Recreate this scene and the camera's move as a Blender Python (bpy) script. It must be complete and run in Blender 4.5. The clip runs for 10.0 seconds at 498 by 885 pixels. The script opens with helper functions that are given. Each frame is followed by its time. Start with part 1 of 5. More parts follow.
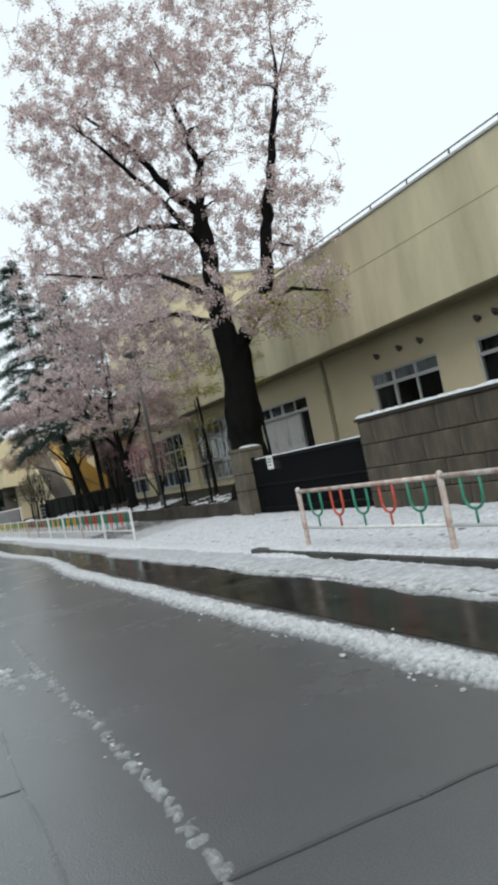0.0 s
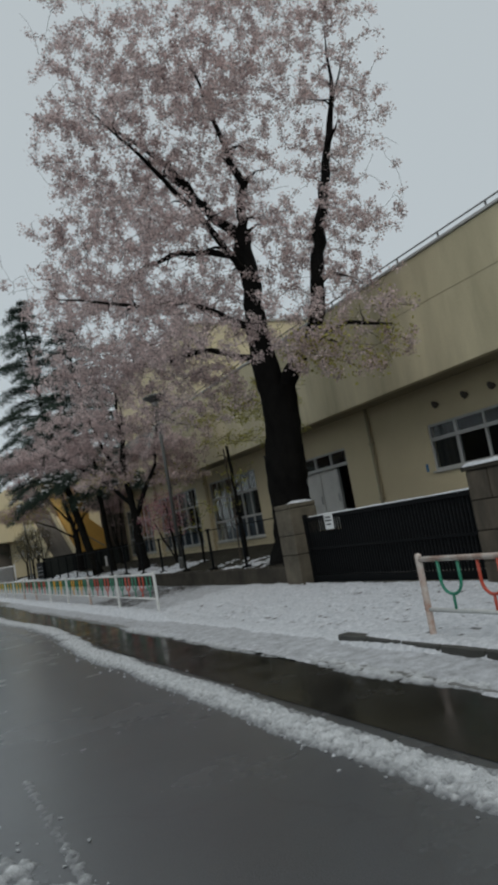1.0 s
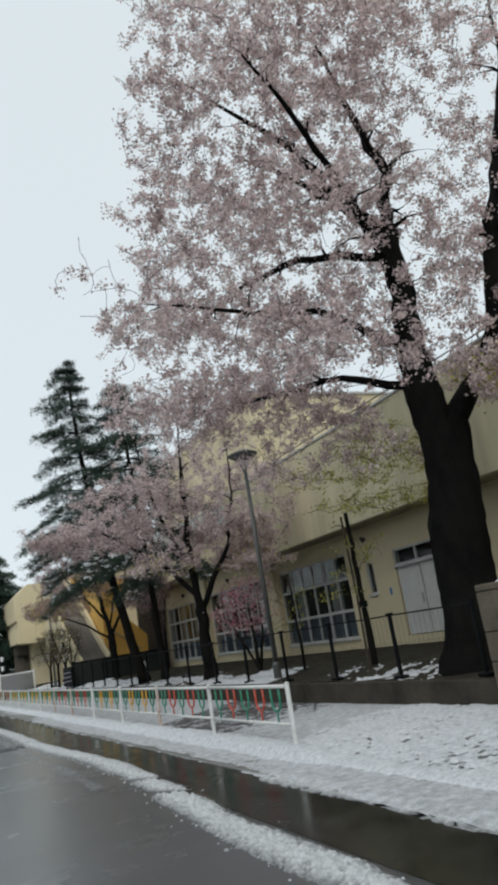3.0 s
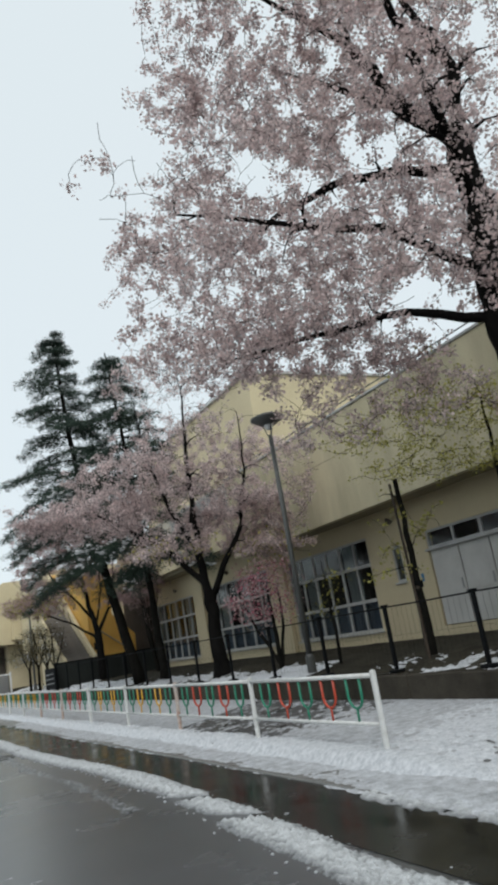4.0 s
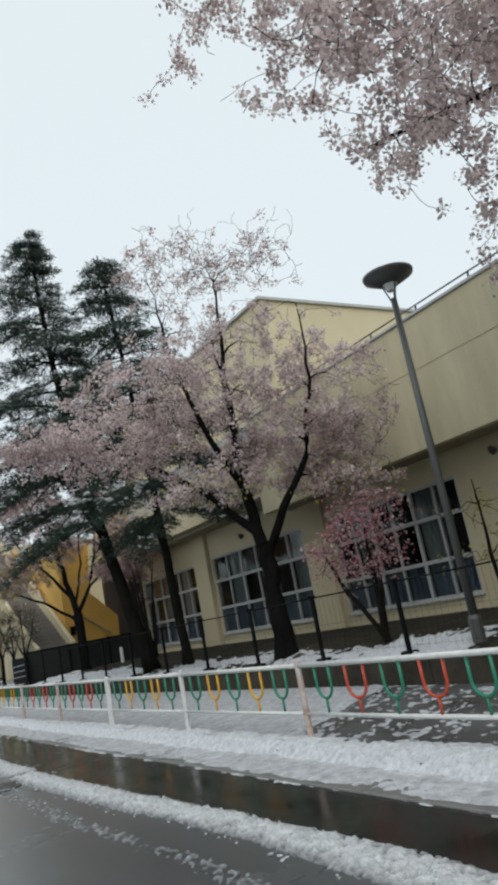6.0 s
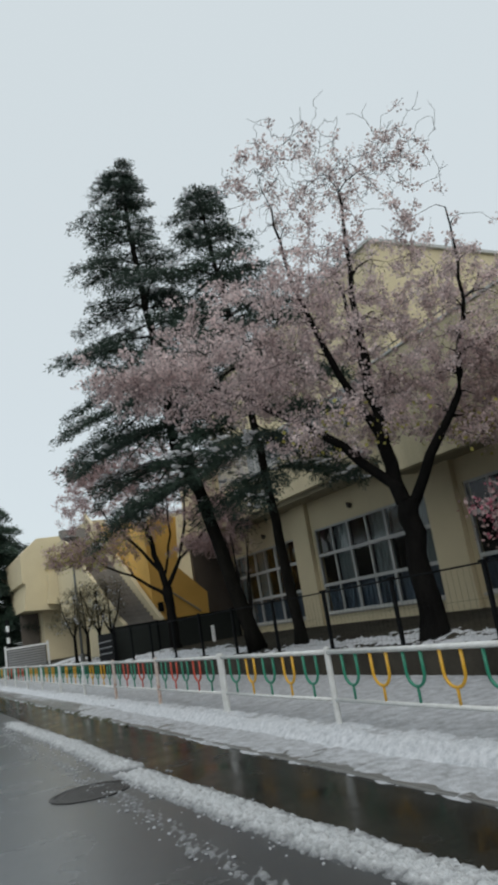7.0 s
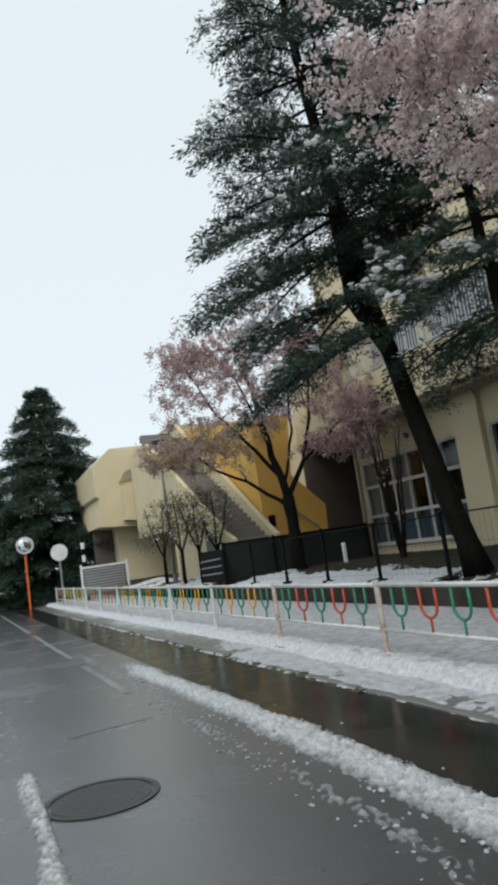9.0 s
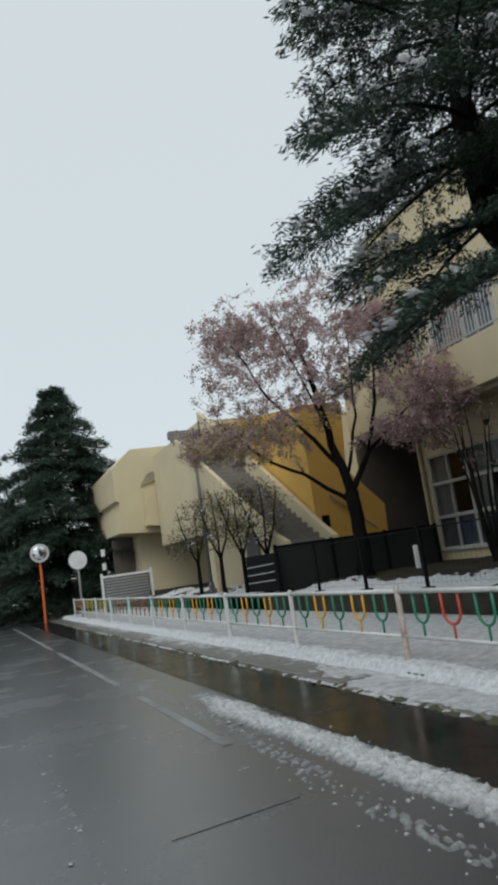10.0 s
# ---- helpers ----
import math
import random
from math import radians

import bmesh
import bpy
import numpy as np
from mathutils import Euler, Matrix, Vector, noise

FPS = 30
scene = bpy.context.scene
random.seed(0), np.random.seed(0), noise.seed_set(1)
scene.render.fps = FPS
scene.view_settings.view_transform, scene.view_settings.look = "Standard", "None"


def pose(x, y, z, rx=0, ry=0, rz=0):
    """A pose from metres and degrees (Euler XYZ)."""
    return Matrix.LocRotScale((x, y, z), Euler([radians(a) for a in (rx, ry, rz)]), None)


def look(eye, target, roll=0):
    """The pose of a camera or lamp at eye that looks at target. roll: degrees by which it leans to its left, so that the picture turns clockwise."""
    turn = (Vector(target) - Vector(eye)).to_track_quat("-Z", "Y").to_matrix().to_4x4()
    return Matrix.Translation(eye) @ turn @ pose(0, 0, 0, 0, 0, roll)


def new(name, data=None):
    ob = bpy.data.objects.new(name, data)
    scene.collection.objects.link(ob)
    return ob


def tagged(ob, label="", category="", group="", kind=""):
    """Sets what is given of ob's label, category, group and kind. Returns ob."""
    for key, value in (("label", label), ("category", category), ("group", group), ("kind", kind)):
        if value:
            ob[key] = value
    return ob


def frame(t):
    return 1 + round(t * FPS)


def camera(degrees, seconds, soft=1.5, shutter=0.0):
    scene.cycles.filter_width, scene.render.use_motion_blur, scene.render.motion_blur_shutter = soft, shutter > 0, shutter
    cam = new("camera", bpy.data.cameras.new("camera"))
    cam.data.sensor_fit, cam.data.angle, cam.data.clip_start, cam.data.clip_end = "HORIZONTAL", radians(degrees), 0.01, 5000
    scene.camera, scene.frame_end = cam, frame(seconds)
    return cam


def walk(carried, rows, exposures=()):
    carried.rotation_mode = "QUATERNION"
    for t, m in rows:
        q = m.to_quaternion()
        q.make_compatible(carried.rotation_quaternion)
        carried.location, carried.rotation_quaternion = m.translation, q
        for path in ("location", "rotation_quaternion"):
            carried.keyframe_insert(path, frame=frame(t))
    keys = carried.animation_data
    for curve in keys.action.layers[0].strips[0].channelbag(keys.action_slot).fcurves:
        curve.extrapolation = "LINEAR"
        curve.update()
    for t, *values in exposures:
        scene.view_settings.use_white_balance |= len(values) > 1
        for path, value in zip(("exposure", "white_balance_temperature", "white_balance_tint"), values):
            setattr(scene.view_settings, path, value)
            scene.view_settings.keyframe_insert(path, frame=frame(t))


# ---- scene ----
cam = camera(37.7, 10.0, soft=3.8)
PATH = [
    (0, (-0.088, 0.264, 1.401), (0.772, 2.069, 1.462), -11.6),
    (0.5, (-0.006, 1.783, 1.497), (0.881, 3.561, 1.729), -9.4),
    (1, (0.047, 3.126, 1.536), (0.94, 4.901, 1.76), -10.2),
    (1.5, (0.053, 4.391, 1.589), (0.941, 6.17, 1.805), -9.7),
    (2, (0.065, 5.65, 1.642), (0.975, 7.372, 2.096), -10.8),
    (2.5, (0.042, 7.035, 1.565), (0.933, 8.771, 2.001), -8.1),
    (3, (-0.020, 8.386, 1.639), (0.853, 10.112, 2.147), -9.3),
    (4.3, (-0.075, 11.884, 1.503), (0.938, 13.533, 2.01), -10.1),
    (4.5, (-0.068, 12.475, 1.508), (1.036, 14.055, 2.041), -10.5),
    (5, (-0.071, 13.938, 1.502), (1.031, 15.529, 2.008), -10.0),
    (5.2, (-0.029, 14.537, 1.507), (1.074, 16.139, 1.971), -10.3),
    (6.5, (0.247, 18.298, 1.521), (1.283, 19.947, 1.977), -10.9),
    (7, (0.474, 19.63, 1.424), (1.368, 21.36, 1.88), -9.3),
    (7.5, (0.537, 21.211, 1.531), (1.328, 22.988, 1.998), -10.4),
    (8, (0.524, 22.651, 1.545), (1.312, 24.448, 1.93), -9.5),
    (8.5, (0.441, 24.125, 1.512), (1.182, 25.954, 1.831), -8.5),
    (9, (0.316, 25.52, 1.521), (1.08, 27.346, 1.805), -8.2),
    (9.5, (0.21, 27.078, 1.442), (0.983, 28.897, 1.749), -7.2),
    (10, (0.167, 28.586, 1.468), (0.917, 30.411, 1.788), -8.2),
]
walk(cam, [(t, look(eye, target, roll)) for t, eye, target, roll in PATH],
     exposures=[(0.0, 0.57), (0.3, 0.12), (0.5, -0.22), (1.0, -0.34), (1.5, 0.08), (2.0, 0.12), (2.5, -0.08), (3.0, 0.25), (4.3, 0.34),
                (5.2, 0.5), (6.5, 0.22), (7.5, 0.05), (8.5, 0.1), (9.0, 0.4), (9.5, 0.23), (10.0, 0.08)])

# ---- world, sun ----
world = bpy.data.worlds.new("overcast_sky")
scene.world = world
world.use_nodes = True
wn = world.node_tree
wn.nodes.clear()
w_out = wn.nodes.new("ShaderNodeOutputWorld")
w_bg = wn.nodes.new("ShaderNodeBackground")
w_sky = wn.nodes.new("ShaderNodeTexSky")
w_sky.sky_type = 'NISHITA'
w_sky.sun_disc = False
w_sky.sun_elevation = radians(42)
w_sky.sun_rotation = radians(200)
w_scale = wn.nodes.new("ShaderNodeVectorMath")
w_scale.operation = 'SCALE'
w_scale.inputs["Scale"].default_value = 0.1
w_mix = wn.nodes.new("ShaderNodeMix")
w_mix.data_type = 'RGBA'
w_mix.inputs[0].default_value = 0.9
w_mix.inputs[7].default_value = (0.668, 0.737, 0.765, 1)
wn.links.new(w_sky.outputs[0], w_scale.inputs[0])
wn.links.new(w_scale.outputs[0], w_mix.inputs[6])
wn.links.new(w_mix.outputs[2], w_bg.inputs[0])
wn.links.new(w_bg.outputs[0], w_out.inputs[0])
w_bg.inputs[1].default_value = 0.98
sun = new("sun", bpy.data.lights.new("sun", 'SUN'))
sun.data.energy = 1.0
sun.data.angle = radians(35)
sun.data.color = (1.0, 0.97, 0.93)
sun.matrix_world = look((0, 0, 0), (0.55, 0.75, -1.0))


# ---- materials ----
def material(name, base, rough=0.7, metal=0.0, dark=None, scale=4.0, amount=0.5, fine=60.0, bump=0.15, bump_dist=0.01,
             spec=0.5, translucent=0.0, island=0.0, obj_random=0.0, stretch=None, rough_var=0.0, detail=6.0, coat=0.0):
    """Base colour broken up at two scales, with fine relief; optionally varied from piece to piece."""
    m = bpy.data.materials.new(name)
    m.use_nodes = True
    nt = m.node_tree
    nt.nodes.clear()
    out = nt.nodes.new("ShaderNodeOutputMaterial")
    b = nt.nodes.new("ShaderNodeBsdfPrincipled")
    tc = nt.nodes.new("ShaderNodeTexCoord")
    src = tc.outputs["Object"]
    if stretch:
        mp = nt.nodes.new("ShaderNodeMapping")
        mp.inputs["Scale"].default_value = stretch
        nt.links.new(src, mp.inputs[0])
        src = mp.outputs[0]
    n1 = nt.nodes.new("ShaderNodeTexNoise")
    n1.inputs["Scale"].default_value = scale
    n1.inputs["Detail"].default_value = detail
    n1.inputs["Roughness"].default_value = 0.6
    n2 = nt.nodes.new("ShaderNodeTexNoise")
    n2.inputs["Scale"].default_value = fine
    n2.inputs["Detail"].default_value = 3
    nt.links.new(src, n1.inputs["Vector"])
    nt.links.new(src, n2.inputs["Vector"])
    ramp = nt.nodes.new("ShaderNodeValToRGB")
    ramp.color_ramp.elements[0].position = 0.5 - 0.22
    ramp.color_ramp.elements[1].position = 0.5 + 0.18
    d = dark if dark else tuple(c * 0.6 for c in base)
    d = tuple(base[i] * (1 - amount) + d[i] * amount for i in range(3)) if not dark else d
    ramp.color_ramp.elements[0].color = (*d, 1)
    ramp.color_ramp.elements[1].color = (*base, 1)
    nt.links.new(n1.outputs[0], ramp.inputs[0])
    mul = nt.nodes.new("ShaderNodeMix")
    mul.data_type = 'RGBA'
    mul.blend_type = 'OVERLAY'
    mul.inputs[0].default_value = 0.35
    nt.links.new(ramp.outputs[0], mul.inputs[6])
    nt.links.new(n2.outputs[0], mul.inputs[7])
    col = mul.outputs[2]
    if island or obj_random:
        hs = nt.nodes.new("ShaderNodeHueSaturation")
        mr = nt.nodes.new("ShaderNodeMapRange")
        k = island or obj_random
        mr.inputs["To Min"].default_value = 1 - k
        mr.inputs["To Max"].default_value = 1 + k
        if island:
            g = nt.nodes.new("ShaderNodeNewGeometry")
            nt.links.new(g.outputs["Random Per Island"], mr.inputs[0])
        else:
            g = nt.nodes.new("ShaderNodeObjectInfo")
            nt.links.new(g.outputs["Random"], mr.inputs[0])
        nt.links.new(mr.outputs[0], hs.inputs["Value"])
        nt.links.new(col, hs.inputs["Color"])
        col = hs.outputs[0]
    nt.links.new(col, b.inputs["Base Color"])
    b.inputs["Roughness"].default_value = rough
    b.inputs["Metallic"].default_value = metal
    b.inputs["Specular IOR Level"].default_value = spec
    b.inputs["Coat Weight"].default_value = coat
    b.inputs["Coat Roughness"].default_value = 0.3
    if rough_var:
        rr = nt.nodes.new("ShaderNodeMapRange")
        rr.inputs["From Min"].default_value = 0.35
        rr.inputs["From Max"].default_value = 0.65
        rr.inputs["To Min"].default_value = max(0.02, rough - rough_var)
        rr.inputs["To Max"].default_value = min(1, rough + rough_var)
        nt.links.new(n1.outputs[0], rr.inputs[0])
        nt.links.new(rr.outputs[0], b.inputs["Roughness"])
    if bump:
        bp = nt.nodes.new("ShaderNodeBump")
        bp.inputs["Strength"].default_value = bump
        bp.inputs["Distance"].default_value = bump_dist
        nt.links.new(n2.outputs[0], bp.inputs["Height"])
        nt.links.new(bp.outputs[0], b.inputs["Normal"])
    if translucent:
        tr = nt.nodes.new("ShaderNodeBsdfTranslucent")
        nt.links.new(col, tr.inputs["Color"])
        mx = nt.nodes.new("ShaderNodeMixShader")
        mx.inputs[0].default_value = translucent
        nt.links.new(b.outputs[0], mx.inputs[1])
        nt.links.new(tr.outputs[0], mx.inputs[2])
        nt.links.new(mx.outputs[0], out.inputs[0])
    else:
        nt.links.new(b.outputs[0], out.inputs[0])
    return m


def glass_material(name, tint, rough):
    m = bpy.data.materials.new(name)
    m.use_nodes = True
    b = m.node_tree.nodes["Principled BSDF"]
    b.inputs["Base Color"].default_value = (*tint, 1)
    b.inputs["Roughness"].default_value = rough
    b.inputs["Transmission Weight"].default_value = 1.0
    b.inputs["IOR"].default_value = 1.25
    return m


M_ASPHALT = material("wet_asphalt", (0.054, 0.06, 0.065), 0.22, dark=(0.028, 0.031, 0.034), scale=0.55, fine=105, bump=0.7,
                     bump_dist=0.006, rough_var=0.12, spec=0.8, coat=0.75, detail=10)
M_PATCH = material("asphalt_patch", (0.04, 0.043, 0.045), 0.28, dark=(0.025, 0.027, 0.029), scale=1.2, fine=110, bump=0.4,
                   bump_dist=0.004, rough_var=0.12, spec=0.6, coat=0.4)
M_LINE = material("worn_road_paint", (0.3, 0.31, 0.32), 0.4, dark=(0.06, 0.065, 0.07), scale=5, fine=60, bump=0.2, detail=9)
M_GROUND = material("far_ground", (0.06, 0.062, 0.062), 0.5, scale=0.2, fine=20)
M_GUTTER = material("gutter_water", (0.02, 0.02, 0.017), 0.2, dark=(0.009, 0.009, 0.008), scale=1.5, fine=16, bump=0.45,
                    bump_dist=0.003, rough_var=0.08, spec=0.24)
# kerb colour includes the shadow on its face below the snow
M_KERB = material("kerb_stone", (0.05, 0.05, 0.044), 0.55, dark=(0.022, 0.023, 0.019), scale=3, fine=70, bump=0.3, obj_random=0.18)
M_PAVE = material("wet_pavement", (0.1, 0.1, 0.1), 0.4, dark=(0.06, 0.06, 0.058), scale=1.5, fine=120, rough_var=0.15)
M_SNOW = material("slushy_snow", (0.76, 0.78, 0.81), 0.6, dark=(0.43, 0.46, 0.49), scale=15, fine=48, bump=0.9, bump_dist=0.03, detail=9)
M_SLUSH = material("road_slush", (0.66, 0.68, 0.69), 0.5, dark=(0.42, 0.44, 0.45), scale=14, fine=70, bump=0.8, bump_dist=0.02)
M_THINSNOW = material("thin_wet_snow", (0.58, 0.6, 0.63), 0.5, dark=(0.26, 0.27, 0.28), scale=9, fine=42, bump=0.6, bump_dist=0.02)
M_SOIL = material("garden_soil", (0.05, 0.045, 0.032), 0.9, spec=0.15, dark=(0.02, 0.018, 0.013), scale=2.2, fine=35, bump=0.8, bump_dist=0.03)
M_CONC = material("weathered_concrete", (0.062, 0.055, 0.043), 0.8, dark=(0.02, 0.018, 0.014), scale=1.6, fine=40, bump=0.35, spec=0.15)
M_BLOCK = material("mossy_block", (0.1, 0.083, 0.06), 0.85, dark=(0.026, 0.022, 0.016), scale=3.2, fine=40, bump=0.45, obj_random=0.15, stretch=(1, 1, 0.3))
M_PILLAR = material("granite_pillar", (0.145, 0.125, 0.09), 0.8, dark=(0.05, 0.043, 0.03), scale=2.5, fine=60, bump=0.3, obj_random=0.08)
M_CREAM = material("cream_render", (0.64, 0.56, 0.37), 0.8, dark=(0.58, 0.5, 0.33), scale=0.7, fine=90, bump=0.12)
M_FASCIA = material("stained_fascia", (0.66, 0.6, 0.41), 0.78, dark=(0.36, 0.33, 0.215), scale=0.55, fine=90, bump=0.12,
                    stretch=(1, 1.3, 0.3), detail=8)
# a bit over half the cream's brightness; also colours the annex's painted opening
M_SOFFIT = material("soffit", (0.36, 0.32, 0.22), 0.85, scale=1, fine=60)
# dark plinth colour; also paints the shade on the passage walls and under the annex
M_BASE = material("plinth_and_shade", (0.11, 0.095, 0.08), 0.8, scale=2, fine=50)
# near-black room colour: the gloom behind the panes is painted in
M_INSIDE = material("darkened_interior", (0.02, 0.022, 0.024), 0.9, dark=(0.012, 0.013, 0.015), scale=1, fine=20, bump=0)
M_SASH = material("grey_white_sash", (0.5, 0.51, 0.5), 0.5, scale=3, fine=80, bump=0.05)
M_CURTAIN = material("pale_curtain", (0.2, 0.225, 0.23), 0.9, scale=3, fine=30, bump=0.2, stretch=(1, 12, 0.6))
M_BLUEPANEL = material("blue_grey_curtain", (0.1, 0.13, 0.17), 0.9, scale=3, fine=30, bump=0.2, stretch=(1, 12, 0.6))
M_DOOR = material("white_door", (0.62, 0.62, 0.59), 0.5, scale=1.5, fine=70, bump=0.05)
M_GLASS = glass_material("window_glass", (0.88, 0.92, 0.92), 0.0)
M_BLACK = material("black_paint", (0.007, 0.008, 0.009), 0.7, spec=0.1, scale=5, fine=80, bump=0.05)
# near-black colour for the sheet that plays the shadow behind the gate
M_GATE = material("gate_shadow_sheet", (0.01, 0.012, 0.015), 0.65, scale=2, fine=60, bump=0.05)
M_WHITE = material("chipped_white_paint", (0.72, 0.74, 0.73), 0.42, dark=(0.56, 0.57, 0.55), scale=8, fine=70, bump=0.1)
M_RUST = material("rusty_white_paint", (0.68, 0.66, 0.62), 0.6, dark=(0.3, 0.13, 0.07), scale=5, fine=60, bump=0.3)
M_GREEN = material("green_enamel", (0.02, 0.23, 0.14), 0.4, scale=7, fine=70, bump=0.08)
M_RED = material("red_enamel", (0.52, 0.07, 0.035), 0.4, scale=7, fine=70, bump=0.08)
M_YELLOW = material("yellow_enamel", (0.72, 0.4, 0.03), 0.4, scale=7, fine=70, bump=0.08)
M_BARK = material("wet_dark_bark", (0.011, 0.0105, 0.0095), 0.9, spec=0.06, dark=(0.005, 0.005, 0.005), scale=5, fine=28, bump=0.9, bump_dist=0.03,
                  stretch=(1, 1, 0.4))
M_BARKGREY = material("grey_brown_bark", (0.019, 0.018, 0.015), 0.9, spec=0.06, dark=(0.008, 0.008, 0.007), scale=6, fine=30, bump=0.9, bump_dist=0.02,
                      stretch=(1, 1, 0.35))
M_PETAL = material("cherry_blossom", (0.79, 0.68, 0.665), 0.7, dark=(0.51, 0.405, 0.395), scale=1.2, fine=30, bump=0, translucent=0.5, island=0.42)
M_PETALB = material("mauve_blossom", (0.58, 0.445, 0.435), 0.7, dark=(0.35, 0.24, 0.235), scale=1.5, fine=30, bump=0, translucent=0.4, island=0.3)
M_PINK = material("deep_pink_blossom", (0.58, 0.2, 0.26), 0.6, dark=(0.4, 0.11, 0.16), scale=3, fine=30, bump=0, translucent=0.35, island=0.3)
M_LEAF = material("young_leaf", (0.5, 0.47, 0.13), 0.55, dark=(0.33, 0.31, 0.08), scale=3, fine=30, bump=0, translucent=0.45, island=0.3)
M_NEEDLE = material("conifer_needle", (0.034, 0.066, 0.043), 0.6, dark=(0.016, 0.033, 0.024), scale=0.9, fine=30, bump=0, translucent=0.12, island=0.35)
M_TWIGLEAF = material("brown_green_leaf", (0.13, 0.11, 0.05), 0.7, dark=(0.06, 0.05, 0.028), scale=2, fine=30, bump=0, translucent=0.3, island=0.3)
M_YWALL = material("yellow_render", (0.76, 0.46, 0.11), 0.75, dark=(0.64, 0.37, 0.08), scale=0.9, fine=80, bump=0.12)
# for the added wall out of view across the road
M_WEST = material("grey_brown_render", (0.2, 0.185, 0.165), 0.85, dark=(0.13, 0.12, 0.105), scale=0.6, fine=40)
M_STEP = material("stair_concrete", (0.25, 0.235, 0.215), 0.8, dark=(0.15, 0.14, 0.13), scale=2, fine=60, bump=0.2)
M_LAMP = material("lamp_grey_metal", (0.12, 0.125, 0.12), 0.45, metal=0.3, scale=4, fine=60, bump=0.05)
M_ORANGE = material("orange_pole", (0.75, 0.16, 0.035), 0.45, scale=4, fine=60, bump=0.05)
M_METAL = material("galvanised_metal", (0.45, 0.46, 0.47), 0.4, metal=0.7, scale=6, fine=60, bump=0.05)
M_MIRROR = material("mirror_face", (0.75, 0.78, 0.8), 0.04, metal=1.0, scale=4, fine=60, bump=0)
M_SIGN = material("white_sign", (0.78, 0.8, 0.8), 0.4, scale=3, fine=50, bump=0)
M_BLUEPLATE = material("blue_plate", (0.03, 0.19, 0.42), 0.4, scale=3, fine=50, bump=0)
M_INK = material("sign_ink", (0.05, 0.05, 0.06), 0.5, scale=3, fine=50, bump=0)
M_IRON = material("cast_iron_lid", (0.035, 0.032, 0.03), 0.5, dark=(0.014, 0.013, 0.012), scale=8, fine=60, bump=0.3, metal=0.2, coat=0.15)
M_WOOD = material("stake_wood", (0.06, 0.045, 0.032), 0.8, scale=8, fine=60, bump=0.4)
M_GREENNET = material("dark_green_panel", (0.009, 0.014, 0.011), 0.75, scale=3, fine=80, bump=0.2)


def thin_out(m, wet, z0, z1):
    """Snow that grows translucent and dark with water where it lies thin, from height z0 up to z1."""
    nt = m.node_tree
    b = next(n for n in nt.nodes if n.type == 'BSDF_PRINCIPLED')
    col = b.inputs["Base Color"].links[0].from_socket
    g = nt.nodes.new("ShaderNodeNewGeometry")
    sx = nt.nodes.new("ShaderNodeSeparateXYZ")
    mr = nt.nodes.new("ShaderNodeMapRange")
    nz = nt.nodes.new("ShaderNodeTexNoise")
    nz.inputs["Scale"].default_value = 26
    ad = nt.nodes.new("ShaderNodeMath")
    ad.operation = 'MULTIPLY_ADD'
    ad.inputs[1].default_value = 0.03
    mx = nt.nodes.new("ShaderNodeMix")
    mx.data_type = 'RGBA'
    nt.links.new(g.outputs["Position"], sx.inputs[0])
    nt.links.new(g.outputs["Position"], nz.inputs["Vector"])
    nt.links.new(nz.outputs[0], ad.inputs[0])
    nt.links.new(sx.outputs[2], ad.inputs[2])
    mr.inputs["From Min"].default_value = z0 + 0.015
    mr.inputs["From Max"].default_value = z1 + 0.015
    nt.links.new(ad.outputs[0], mr.inputs[0])
    nt.links.new(mr.outputs[0], mx.inputs[0])
    mx.inputs[6].default_value = (*wet, 1)
    nt.links.new(col, mx.inputs[7])
    nt.links.new(mx.outputs[2], b.inputs["Base Color"])
    return m


# snow colour raised above the ground snow to offset the shaded undersides
M_PAD = material("brightened_bough_snow", (0.92, 0.93, 0.94), 0.7, dark=(0.86, 0.87, 0.89), scale=6, fine=40, bump=0.2, translucent=0.5)
M_SLUSH = thin_out(M_SLUSH, (0.1, 0.105, 0.11), -0.004, 0.034)
M_APRON = material("gutter_concrete", (0.2, 0.2, 0.19), 0.4, dark=(0.1, 0.1, 0.095), scale=3, fine=80, rough_var=0.15)
M_MOSS = material("kerb_moss", (0.06, 0.062, 0.032), 0.9, scale=9, fine=60, bump=0.6, island=0.3)


